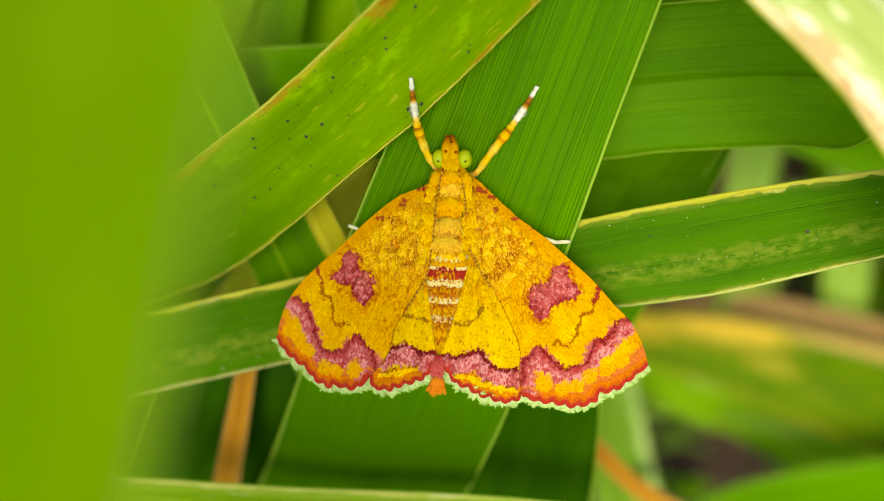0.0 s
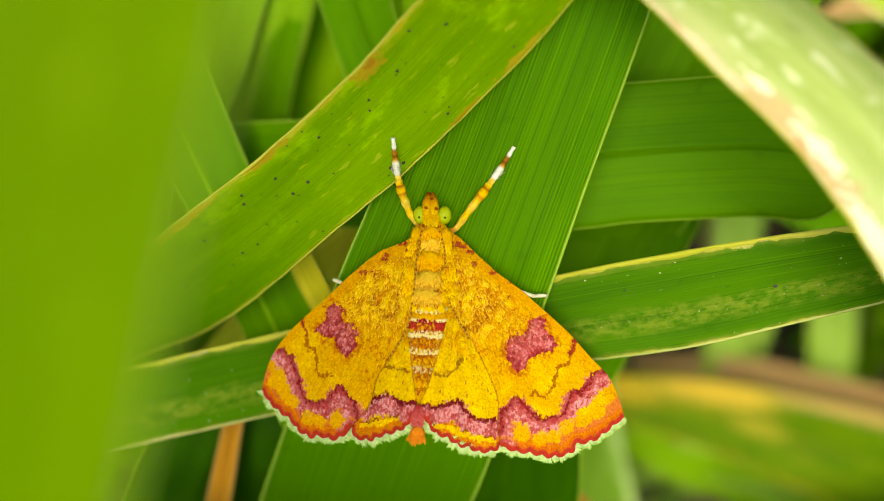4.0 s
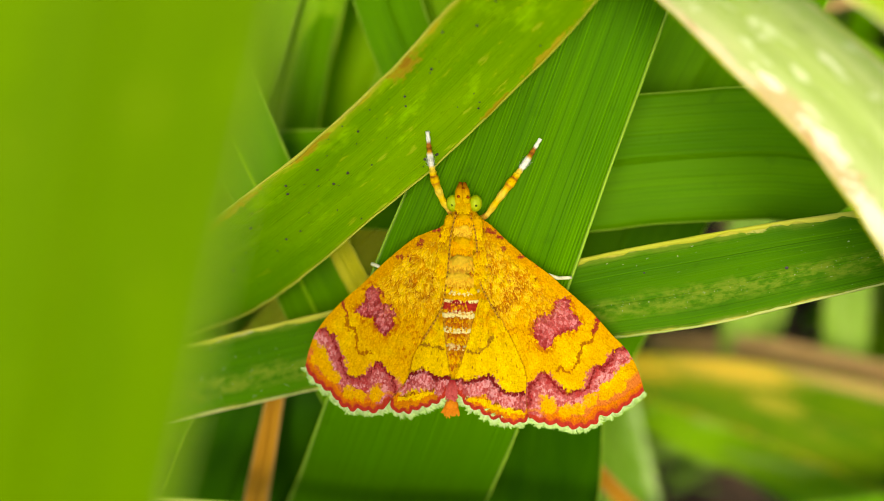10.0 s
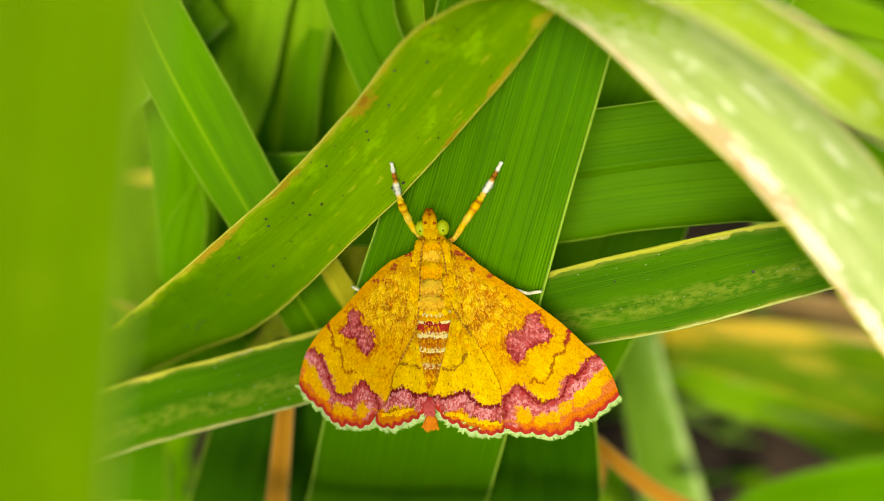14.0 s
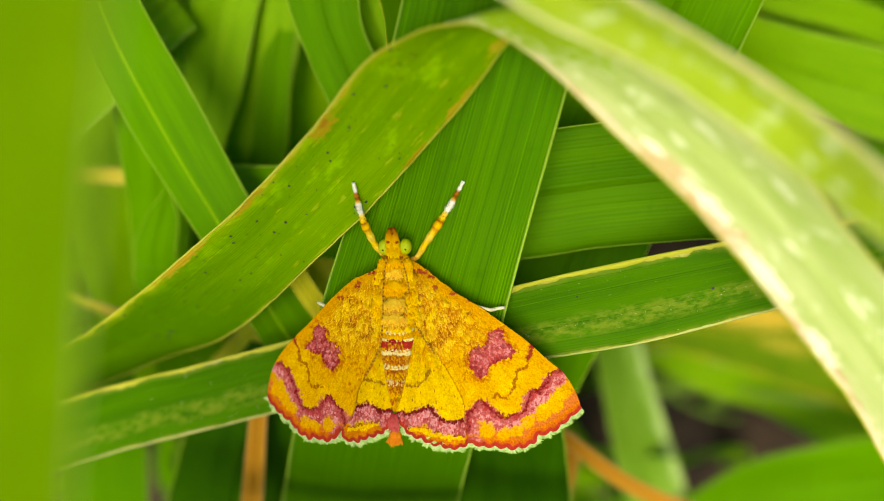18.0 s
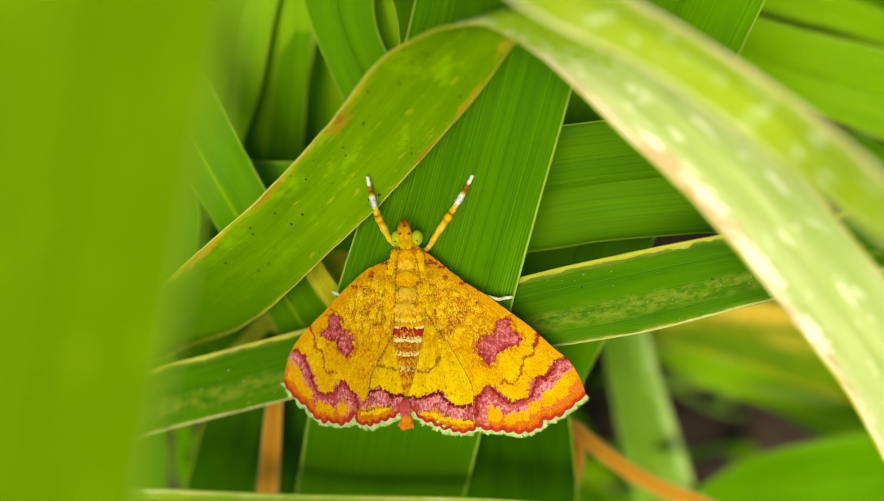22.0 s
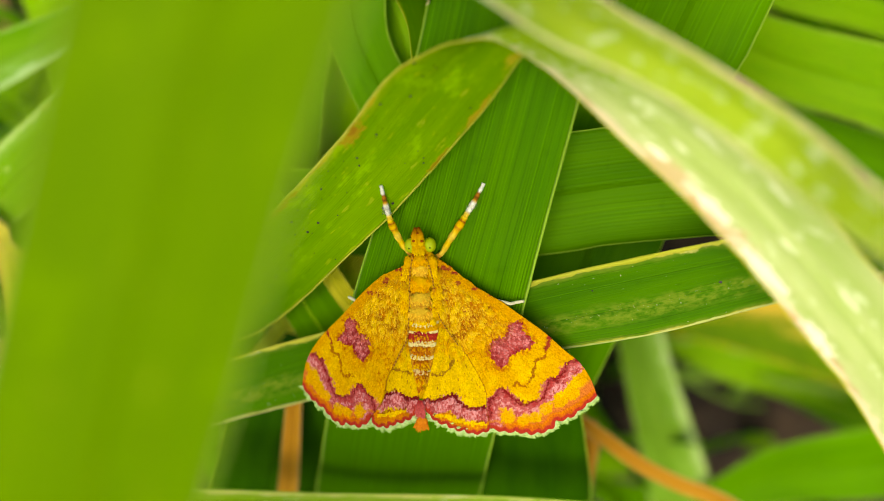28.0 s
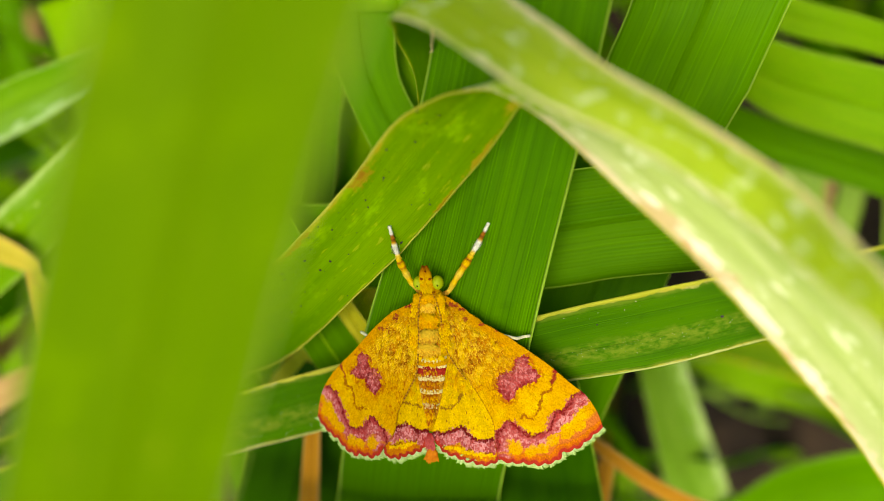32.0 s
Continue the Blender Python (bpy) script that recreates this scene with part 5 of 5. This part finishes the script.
    shag = 0.04 + 0.35 * step(y, -1.5, 0.4) + 0.2 * mask
    scale_coat(wing, x, y, z, colour, root, shag, np.clip(edge / 0.25, 0, 1) * step(far_from(x, y, outer), 0.1, 0.3), 0 * x, 3200, seed)
    return wing


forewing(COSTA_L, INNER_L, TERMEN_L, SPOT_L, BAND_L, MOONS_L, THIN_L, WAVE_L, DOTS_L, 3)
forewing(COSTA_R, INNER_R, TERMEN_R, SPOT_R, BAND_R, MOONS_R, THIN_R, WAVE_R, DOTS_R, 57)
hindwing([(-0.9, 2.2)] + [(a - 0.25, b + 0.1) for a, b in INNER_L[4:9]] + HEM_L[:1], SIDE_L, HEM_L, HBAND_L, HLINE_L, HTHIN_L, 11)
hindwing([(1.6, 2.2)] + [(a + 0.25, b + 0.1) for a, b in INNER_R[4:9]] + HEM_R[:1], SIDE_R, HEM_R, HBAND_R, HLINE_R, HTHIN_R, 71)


def tube(points, radii, sides=10, flatten=1.0):
    """A round limb along 3D points, with a radius at each."""
    pts, faces = [], []
    count = len(points)
    for i, (p, r) in enumerate(zip(points, radii)):
        d = Vector(points[min(i + 1, count - 1)]) - Vector(points[max(i - 1, 0)])
        a = d.cross(Vector((0, 0, 1))).normalized()
        b = a.cross(d).normalized()
        for k in range(sides):
            w = 2 * math.pi * k / sides
            pts.append(Vector(p) + a * r * math.cos(w) + b * r * flatten * math.sin(w))
    for i in range(count - 1):
        for k in range(sides):
            n = (k + 1) % sides
            faces.append((i * sides + k, i * sides + n, (i + 1) * sides + n, (i + 1) * sides + k))
    faces.append(tuple(range(sides - 1, -1, -1)))
    faces.append(tuple((count - 1) * sides + k for k in range(sides)))
    return [tuple(p) for p in pts], faces


def dome(name, cx, cy, rx, ry, rz, z, colour_of, parent, label="", n=26, m=34, lumpy=0.05, seed=0):
    """A rounded body part; colour_of takes arrays of across and along, each from -1 to 1."""
    pts, faces, place = [], [], []
    for i in range(n + 1):
        a = math.pi * i / n
        for k in range(m):
            b = 2 * math.pi * k / m
            ux, uy, uz = math.sin(a) * math.cos(b), math.cos(a), math.sin(a) * math.sin(b)
            lump = 1 + lumpy * noise.noise((ux * 4 + seed, uy * 4, uz * 4))
            pts.append((cx + rx * ux * lump, cy + ry * uy * lump, z + rz * uz * lump))
            place.append((ux, uy))
    for i in range(n):
        for k in range(m):
            j = (k + 1) % m
            faces.append((i * m + k, i * m + j, (i + 1) * m + j, (i + 1) * m + k))
    place = np.array(place)
    return painted(name, pts, faces, colour_of(place[:, 0], place[:, 1]), PLUSH, parent, label)


def plain(tone, seed=0, vary=0.3):
    def colour(u, v):
        g = grain(u, v, 4, seed)
        return np.asarray(tone)[None] * (1 - vary + 2 * vary * g)[:, None]
    return colour


def plates(name, rows, parent, label, seed):
    """Overlapping long scales, laid tail-wards like thatch. Rows: x, y, half-width, tone of the tips, tone of the roots, count."""
    rng = np.random.default_rng(seed)
    pts, faces, tones = [], [], []
    for cx, cy, half, lift, tip_tone, root_tone, count, size in rows:
        for k in range(count):
            u = rng.uniform(-1, 1)
            x = cx + half * u
            y = cy + rng.uniform(-0.10, 0.10)
            z = float(height(0, y)) + lift - 0.38 * u * u * half + 0.04 * rng.random()
            turn = 0.25 * u + 0.16 * rng.normal()
            ln, wd = size * rng.uniform(0.75, 1.2), 0.042 * rng.uniform(0.7, 1.3)
            dx, dy = math.sin(turn), -math.cos(turn)
            a = len(pts)
            for along, wide, up in ((0, 0.6, 0.0), (0.55, 1.0, 0.10), (0.95, 0.75, 0.05)):
                for side in (-1, 1):
                    pts.append((x + dx * ln * along - dy * wd * wide * side, y + dy * ln * along + dx * wd * wide * side, z + ln * 0.3 * along + up * 0.6))
                    tone = root_tone * (1 - along) + tip_tone * along
                    tones.append(tone * rng.uniform(0.8, 1.2))
            faces += [(a, a + 1, a + 3, a + 2), (a + 2, a + 3, a + 5, a + 4)]
    return tagged(painted(name, pts, faces, tones, PLUSH, parent, label), kind="stuff")


def build_body():
    amber, tan, rust = np.array((0.55, 0.28, 0.001)), np.array((0.48, 0.21, 0.008)), np.array((0.28, 0.055, 0.002))
    thorax = dome("thorax", 0.2, 4.3, 1.15, 2.0, 0.75, float(height(0, 4.3)) - 0.80, plain(amber, 4), moth, "thorax clad in golden-yellow scales")
    def clump(name, x, y, wide, long, high, parent, light, dark, seed):
        """One thick lock of scales, pale at its tail-ward tips."""
        def tones(u, v):
            f = step(-v, 0.15, 0.85) * 0.9 + 0.5 * (grain(u, v, 5, seed) - 0.5)
            return blend(np.broadcast_to(light, (len(u), 3)), dark, np.clip(f, 0, 1)) * (0.8 + 0.4 * grain(u * 3, v, 6, seed + 1))[:, None]
        return dome(name, x, y, wide, long, high, float(height(0, y)) + 0.10 - 0.30 * abs(x - 0.2) ** 1.6, tones, parent, n=16, m=24, lumpy=0.34, seed=seed)

    lock_seed = 100
    pale, gold, wine = np.array((0.66, 0.40, 0.02)), SUNNY * 1.1, np.array((0.30, 0.055, 0.003))
    for y, wide, long, light, low in ((5.72, 0.42, 0.30, gold, wine), (5.22, 0.36, 0.26, pale * 1.15, wine), (4.42, 0.52, 0.44, gold, ORANGE_TONE), (3.45, 0.60, 0.46, pale, wine), (2.68, 0.64, 0.36, pale * 1.05, ORANGE_TONE * 0.8)):
        lock_seed += 1
        clump("scale_lock", 0.2 + 0.04 * math.sin(lock_seed), y, wide, long, 0.34, thorax, light, low, lock_seed)
        plates("scale_fringe", [(0.2, y + long * 0.8, wide, 0.16, light * 1.1, light * (0.9, 0.7, 0.5), 60, 0.34), (0.2, y + long * 0.3, wide, 0.34, light * 1.2, light * (0.9, 0.62, 0.5), 60, 0.36), (0.2, y - long * 0.25, wide, 0.32, light, low * 1.2, 50, 0.34), (0.2, y - long * 0.75, wide * 0.9, 0.20, low, low * 0.9 + 0.1 * light, 30, 0.30)], thorax, "", lock_seed)
    for side in (-1, 1):
        lock_seed += 1
        clump("tegula", 0.2 + side * 0.72, 5.4, 0.32, 0.46, 0.26, thorax, SUNNY * 1.1, ORANGE_TONE * 0.9, lock_seed)
        shag = random.Random(lock_seed)
        coat = [(0.2 + side * (0.82 + 0.16 * math.sin(k * 0.13) + shag.uniform(-0.08, 0.08)), 5.2 - 0.16 * k + shag.uniform(-0.1, 0.1), 0.2, shag.uniform(-0.04, 0.06),
                 LEMON * shag.uniform(0.9, 1.25), shag.choice((ORANGE_TONE, RUSTY, RUSTY * 0.8, SUNNY)), 22, shag.uniform(0.28, 0.5)) for k in range(16)]
        plates("scale_fringe", coat, thorax, "", lock_seed + 50)
    abdomen = tagged(new("abdomen"), "tapering abdomen with red, tan and cream rings")
    abdomen.parent = moth
    ends = [3.1, 1.95, 1.42, 0.62, -0.12, -0.85, -1.55, -2.45]
    halves = [1.02, 1.0, 0.98, 0.84, 0.70, 0.56, 0.42, 0.16]
    tones = [amber, amber * (1, 0.9, 1), np.array((0.36, 0.022, 0.010)), tan, tan * (1.1, 1.05, 1), tan, amber * 0.9]
    for k, tone in enumerate(tones):
        y0, y1, h0, h1 = ends[k], ends[k + 1], halves[k], halves[k + 1]
        pts, faces, cols, n, m = [], [], [], 12, 25
        for i in range(n + 1):
            f = i / n
            y = y0 + (y1 - y0) * f
            half = h0 + (h1 - h0) * f
            swell = 0.06 * math.sin(math.pi * min(1, f * 1.05))
            cx = 0.24 - 0.035 * (2.75 - y)
            for j in range(m):
                u = -1 + 2 * j / (m - 1)
                bow = math.sqrt(max(0.0, 1 - u * u * 0.92))
                pts.append((cx + half * u, y, float(height(0, y)) - 0.32 + 0.46 * bow * half ** 0.5 + swell * bow))
                g = 0.75 + 0.5 * random.random()
                ring = f > (0.74 if k in (1, 2, 3) else 0.86)
                base = (CREAM if k in (1, 2, 3) else CREAM * 0.6) if ring and k < 5 else tone
                if k == 2 and 0.45 < f < 0.74 and random.random() < 0.65:
                    base = amber
                if k >= 3 and not ring and random.random() < 0.4:
                    base = base * ((0.6, 0.4, 0.5) if random.random() < 0.5 else (1.4, 1.5, 2))
                cols.append(base * g)
        for i in range(n):
            for j in range(m - 1):
                a = i * m + j
                faces.append((a, a + 1, a + m + 1, a + m))
        painted("segment", pts, faces, cols, PLUSH, abdomen, "crimson abdomen ring" if k == 2 else "")
    for y, wide, long in ((2.95, 0.30, 0.36), (2.42, 0.34, 0.34), (1.95, 0.46, 0.28)):
        for x in (0.22, -0.42, 0.86):
            lock_seed += 1
            clump("scale_lock", x, y + 0.05, wide * (1 if x == 0.22 else 0.55), long, 0.16, abdomen, LEMON * 1.05, ORANGE_TONE * (0.9, 0.7, 1), lock_seed)
        plates("scale_fringe", [(0.22, y + long * 0.8, wide, 0.12, CREAM * (1, 0.9, 0.5), LEMON, 26, 0.30), (0.22, y - long * 0.2, wide * 1.4, 0.18, LEMON, ORANGE_TONE, 30, 0.32)], abdomen, "", lock_seed + 60)
    tufts = [(0.2, 2.02, 0.8, 0.17, CREAM, CREAM * 0.8, 46, 0.14), (0.2, 1.02, 0.72, 0.16, CREAM, CREAM * 0.8, 44, 0.14), (0.17, 0.16, 0.56, 0.15, CREAM, CREAM * 0.8, 34, 0.13), (0.13, -0.66, 0.38, 0.13, CREAM * (0.9, 0.8, 0.6), CREAM * 0.6, 14, 0.12)]
    plates("scale_coat", tufts, abdomen, "cream scale fringe of the rings", 9)
    streaks = []
    for y, half, light, low in ((1.62, 0.72, CRIMSON * 1.5, CRIMSON * 1.3), (1.42, 0.66, SUNNY, RUSTY), (1.2, 0.66, SUNNY, CRIMSON * 1.4), (0.72, 0.56, SUNNY, RUSTY), (0.5, 0.54, ORANGE_TONE, RUSTY), (0.3, 0.5, LEMON, RUSTY),
                                (-0.1, 0.42, SUNNY, RUSTY), (-0.35, 0.40, LEMON, ORANGE_TONE * 0.7), (-0.62, 0.36, CREAM, RUSTY), (-0.95, 0.30, SUNNY, RUSTY), (-1.25, 0.24, LEMON, ORANGE_TONE), (-1.6, 0.16, SUNNY, RUSTY)):
        cx = 0.24 - 0.035 * (2.75 - y)
        streaks += [(cx, y, half, 0.14, light, low, 26, 0.26), (cx, y - 0.05, half, 0.15, low, low * 0.8, 14, 0.22)]
    plates("scale_coat", streaks, abdomen, "tan, orange and red ring scales", 19)
    tail = dome("tail_tuft", 0.06, -3.95, 0.37, 0.46, 0.25, float(height(0, -4.05)) - 0.4, plain((0.62, 0.18, 0.008), 3), moth, "orange hair tuft at the tail")
    plates("scale_coat", [(0.08, -2.5, 0.13, 0.10, PINK, CRIMSON * 1.4, 60, 0.6), (0.08, -2.95, 0.18, 0.0, PINK, CRIMSON * 1.4, 60, 0.45), (0.06, -3.8, 0.34, -0.22, np.array((0.60, 0.20, 0.008)), FLAME, 70, 0.5)], tail, "pink and orange tail hairs", 13)
    hz = float(height(0, 6.3))
    head = dome("head", 0.16, 6.25, 0.52, 0.62, 0.45, hz - 0.15, plain(amber, 8), moth, "golden-yellow scaled head")
    plates("scale_coat", [(0.14, 6.75, 0.26, 0.26, SUNNY, amber, 40, 0.4), (0.16, 6.4, 0.3, 0.3, LEMON, amber, 40, 0.4), (0.18, 6.0, 0.45, 0.2, SUNNY, rust, 40, 0.34)], head, "golden crown scales", 17)
    for dx, dy, r in ((-0.24, 6.86, 0.10), (0.26, 6.84, 0.10), (-0.30, 5.92, 0.13), (0.30, 5.95, 0.13), (0.0, 7.3, 0.07)):
        dome("scale_spot", 0.14 + dx, dy, r, r * 0.8, 0.1, hz + 0.26 - 0.1 * (dy > 7), plain(wine, 2), head, "dark red scale tuft", n=8, m=10, lumpy=0.4, seed=dy)
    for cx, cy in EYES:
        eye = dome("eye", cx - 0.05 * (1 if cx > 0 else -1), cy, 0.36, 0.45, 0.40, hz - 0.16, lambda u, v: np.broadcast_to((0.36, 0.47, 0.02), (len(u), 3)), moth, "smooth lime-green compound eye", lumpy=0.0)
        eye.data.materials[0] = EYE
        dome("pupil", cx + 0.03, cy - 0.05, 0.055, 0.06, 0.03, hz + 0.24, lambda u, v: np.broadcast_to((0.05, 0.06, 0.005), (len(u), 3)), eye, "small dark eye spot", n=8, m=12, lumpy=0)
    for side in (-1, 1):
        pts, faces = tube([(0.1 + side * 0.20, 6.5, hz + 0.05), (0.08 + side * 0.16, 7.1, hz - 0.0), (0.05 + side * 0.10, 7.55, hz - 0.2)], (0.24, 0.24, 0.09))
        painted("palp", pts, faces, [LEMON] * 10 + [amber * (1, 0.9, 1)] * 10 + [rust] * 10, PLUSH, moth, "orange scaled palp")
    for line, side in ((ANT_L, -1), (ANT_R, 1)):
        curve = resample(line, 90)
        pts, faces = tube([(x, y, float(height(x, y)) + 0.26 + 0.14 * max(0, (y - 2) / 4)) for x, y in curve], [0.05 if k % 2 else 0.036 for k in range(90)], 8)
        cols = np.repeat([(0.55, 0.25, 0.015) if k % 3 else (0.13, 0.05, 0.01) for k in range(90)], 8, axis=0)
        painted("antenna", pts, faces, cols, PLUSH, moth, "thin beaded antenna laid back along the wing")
    white, brown, pale = np.array((0.78, 0.76, 0.6)), np.array((0.32, 0.11, 0.007)), np.array((0.78, 0.53, 0.05))
    legs = (([(-0.45, 5.7, 0.35), (-0.95, 6.45, 0.45), (-1.32, 7.28, 0.45), (-1.5, 7.84, 0.52), (-1.68, 8.74, 0.55), (-1.76, 9.38, 0.58), (-1.84, 10.2, 0.7)]),
            ([(1.0, 5.6, 0.35), (1.4, 5.85, 0.4), (1.9, 6.6, 0.4), (2.75, 7.8, 0.1), (3.3, 8.6, -0.25), (3.62, 9.15, -0.42), (4.02, 9.85, -0.66)]))
    for line in legs:
        leg = tagged(new("foreleg"), "pale yellow foreleg with brown and white bands")
        leg.parent = moth
        for name, a, b, radii, stops in (("femur", 0, 3, (0.14, 0.19, 0.24), ((0, pale), (0.12, brown), (0.16, pale), (0.45, LEMON), (0.62, pale), (0.76, LEMON), (0.82, brown * 1.5), (0.88, LEMON), (0.96, SUNNY), (1, brown))),
                                         ("tibia", 3, 4, (0.21, 0.15, 0.17), ((0, brown * 1.5), (0.1, LEMON), (0.5, pale), (0.66, white), (1, white))),
                                         ("tarsus", 4, 6, (0.19, 0.12, 0.10), ((0, white), (0.14, white), (0.24, SUNNY), (0.32, brown), (0.40, brown * 0.5), (0.46, brown * 1.5), (0.58, brown), (0.66, white), (1, white)))):
            pts3 = resample([tuple(p) for p in line[a:b + 1]], 24)
            f = np.linspace(0, 1, 24)
            rad = np.interp(f, (0, 0.5, 1), radii) * (1 + 0.10 * np.sin(f * 23 + a))
            tone = np.array([[np.interp(q, [w for w, _ in stops], [t[c] for _, t in stops]) for c in range(3)] for q in f])
            pts, faces = tube([tuple(p) for p in pts3], rad, 12)
            speck = grain(np.repeat(f, 12) * 9, np.tile(np.arange(12), 24) * 0.7, 1.0, int(10 * line[0][0]) + a)
            painted(name, pts, faces, np.repeat(tone, 12, axis=0) * (0.7 + 0.6 * speck)[:, None], PLUSH, leg)
        # spines that stand off the white ring
        fur, fur_faces, fur_tones = [], [], []
        pick = np.random.default_rng(int(100 + 10 * line[0][0]))
        low, tip = np.array(line[3]), np.array(line[4])
        way = (tip - low) / np.linalg.norm(tip - low)
        side = np.cross(way, (0, 0, 1))
        for _ in range(60):
            w = pick.uniform(0, 6.283)
            out = side * math.cos(w) + np.array((0, 0, 1)) * math.sin(w)
            root = low + (tip - low) * pick.uniform(0.55, 1.0) + out * 0.14
            end = root + way * pick.uniform(0.18, 0.36) + out * pick.uniform(0.05, 0.24)
            across = np.cross(way, out) * 0.03
            n = len(fur)
            fur += [root - across, root + across, end]
            fur_faces.append((n, n + 1, n + 2))
            fur_tones += [white * 0.95, white * 0.95, white]
        tagged(painted("spines", fur, fur_faces, fur_tones, HAIR, leg, "white spiky hairs of the leg ring"), kind="stuff")
    for line in (MID_L, MID_R):
        pts3 = [(x, y, float(height(line[0][0], line[0][1])) - 0.25 - 0.35 * k) for k, (x, y) in enumerate(line)]
        pts3.insert(0, (0.3 * line[0][0], line[0][1] + 1.2, 0.5))
        curve = resample(pts3, 20)
        pts, faces = tube([tuple(p) for p in curve], np.linspace(0.13, 0.10, 20), 8)
        painted("midleg", pts, faces, np.repeat([white * q * (1, 0.95, 0.75) for q in np.linspace(0.6, 1.0, 20)], 8, axis=0), PLUSH, moth, "white-tipped middle leg")


def eye_material():
    m = Mat("moth_eye", 0.5)
    place = m.node("ShaderNodeTexCoord").outputs["Object"]
    cell = m.node("ShaderNodeTexVoronoi", Scale=14000)
    m.link(place, cell.inputs["Vector"])
    m.link(m.mix(m.noise(place, 1800), (0.27, 0.33, 0.004), (0.34, 0.39, 0.006)), m.shader.inputs["Base Color"])
    m.shader.inputs["Specular IOR Level"].default_value = 0.15
    m.bump(cell.outputs["Distance"], 0.00001)
    return m.mat


EYE = eye_material()
build_body()

# ---- focus ----
cam.data.dof.use_dof = True
cam.data.dof.focus_object = moth
cam.data.dof.aperture_fstop = 20.0


def motions():
    # time, shift across and turn of the blade close to the lens
    sway = [(0.0, -2.2, 0), (6.0, -2.0, 0), (9.0, -2.7, 0), (11.0, -3.4, 0), (14.0, -2.4, 0), (16.5, -1.6, 0), (19.0, -1.2, -1), (20.0, 0.1, -2), (21.5, -0.2, -4), (23.0, 0.15, -5), (25.0, 1.0, -7),
            (28.0, 1.35, -9), (30.0, 1.3, -9), (32.0, 1.55, -9)]
    hinge = pose(0, 17.5 * MM, 31 * MM)
    lift = [(0.0, 2.2), (2.0, 2.0), (3.0, 1.8), (6.0, 1.0), (9.0, 0.6), (14.5, 0.3), (19.0, 0.0), (32.0, 0.0)]
    walk(shaded_leaf, [(t, V @ pose(0, y * MM, 0) @ V.inverted()) for t, y in lift])
    walk(near_leaf, [(t, V @ pose(x * MM, 0, 0) @ hinge @ pose(0, 0, 0, 0, 0, turn) @ hinge.inverted() @ V.inverted()) for t, x, turn in sway])


motions()
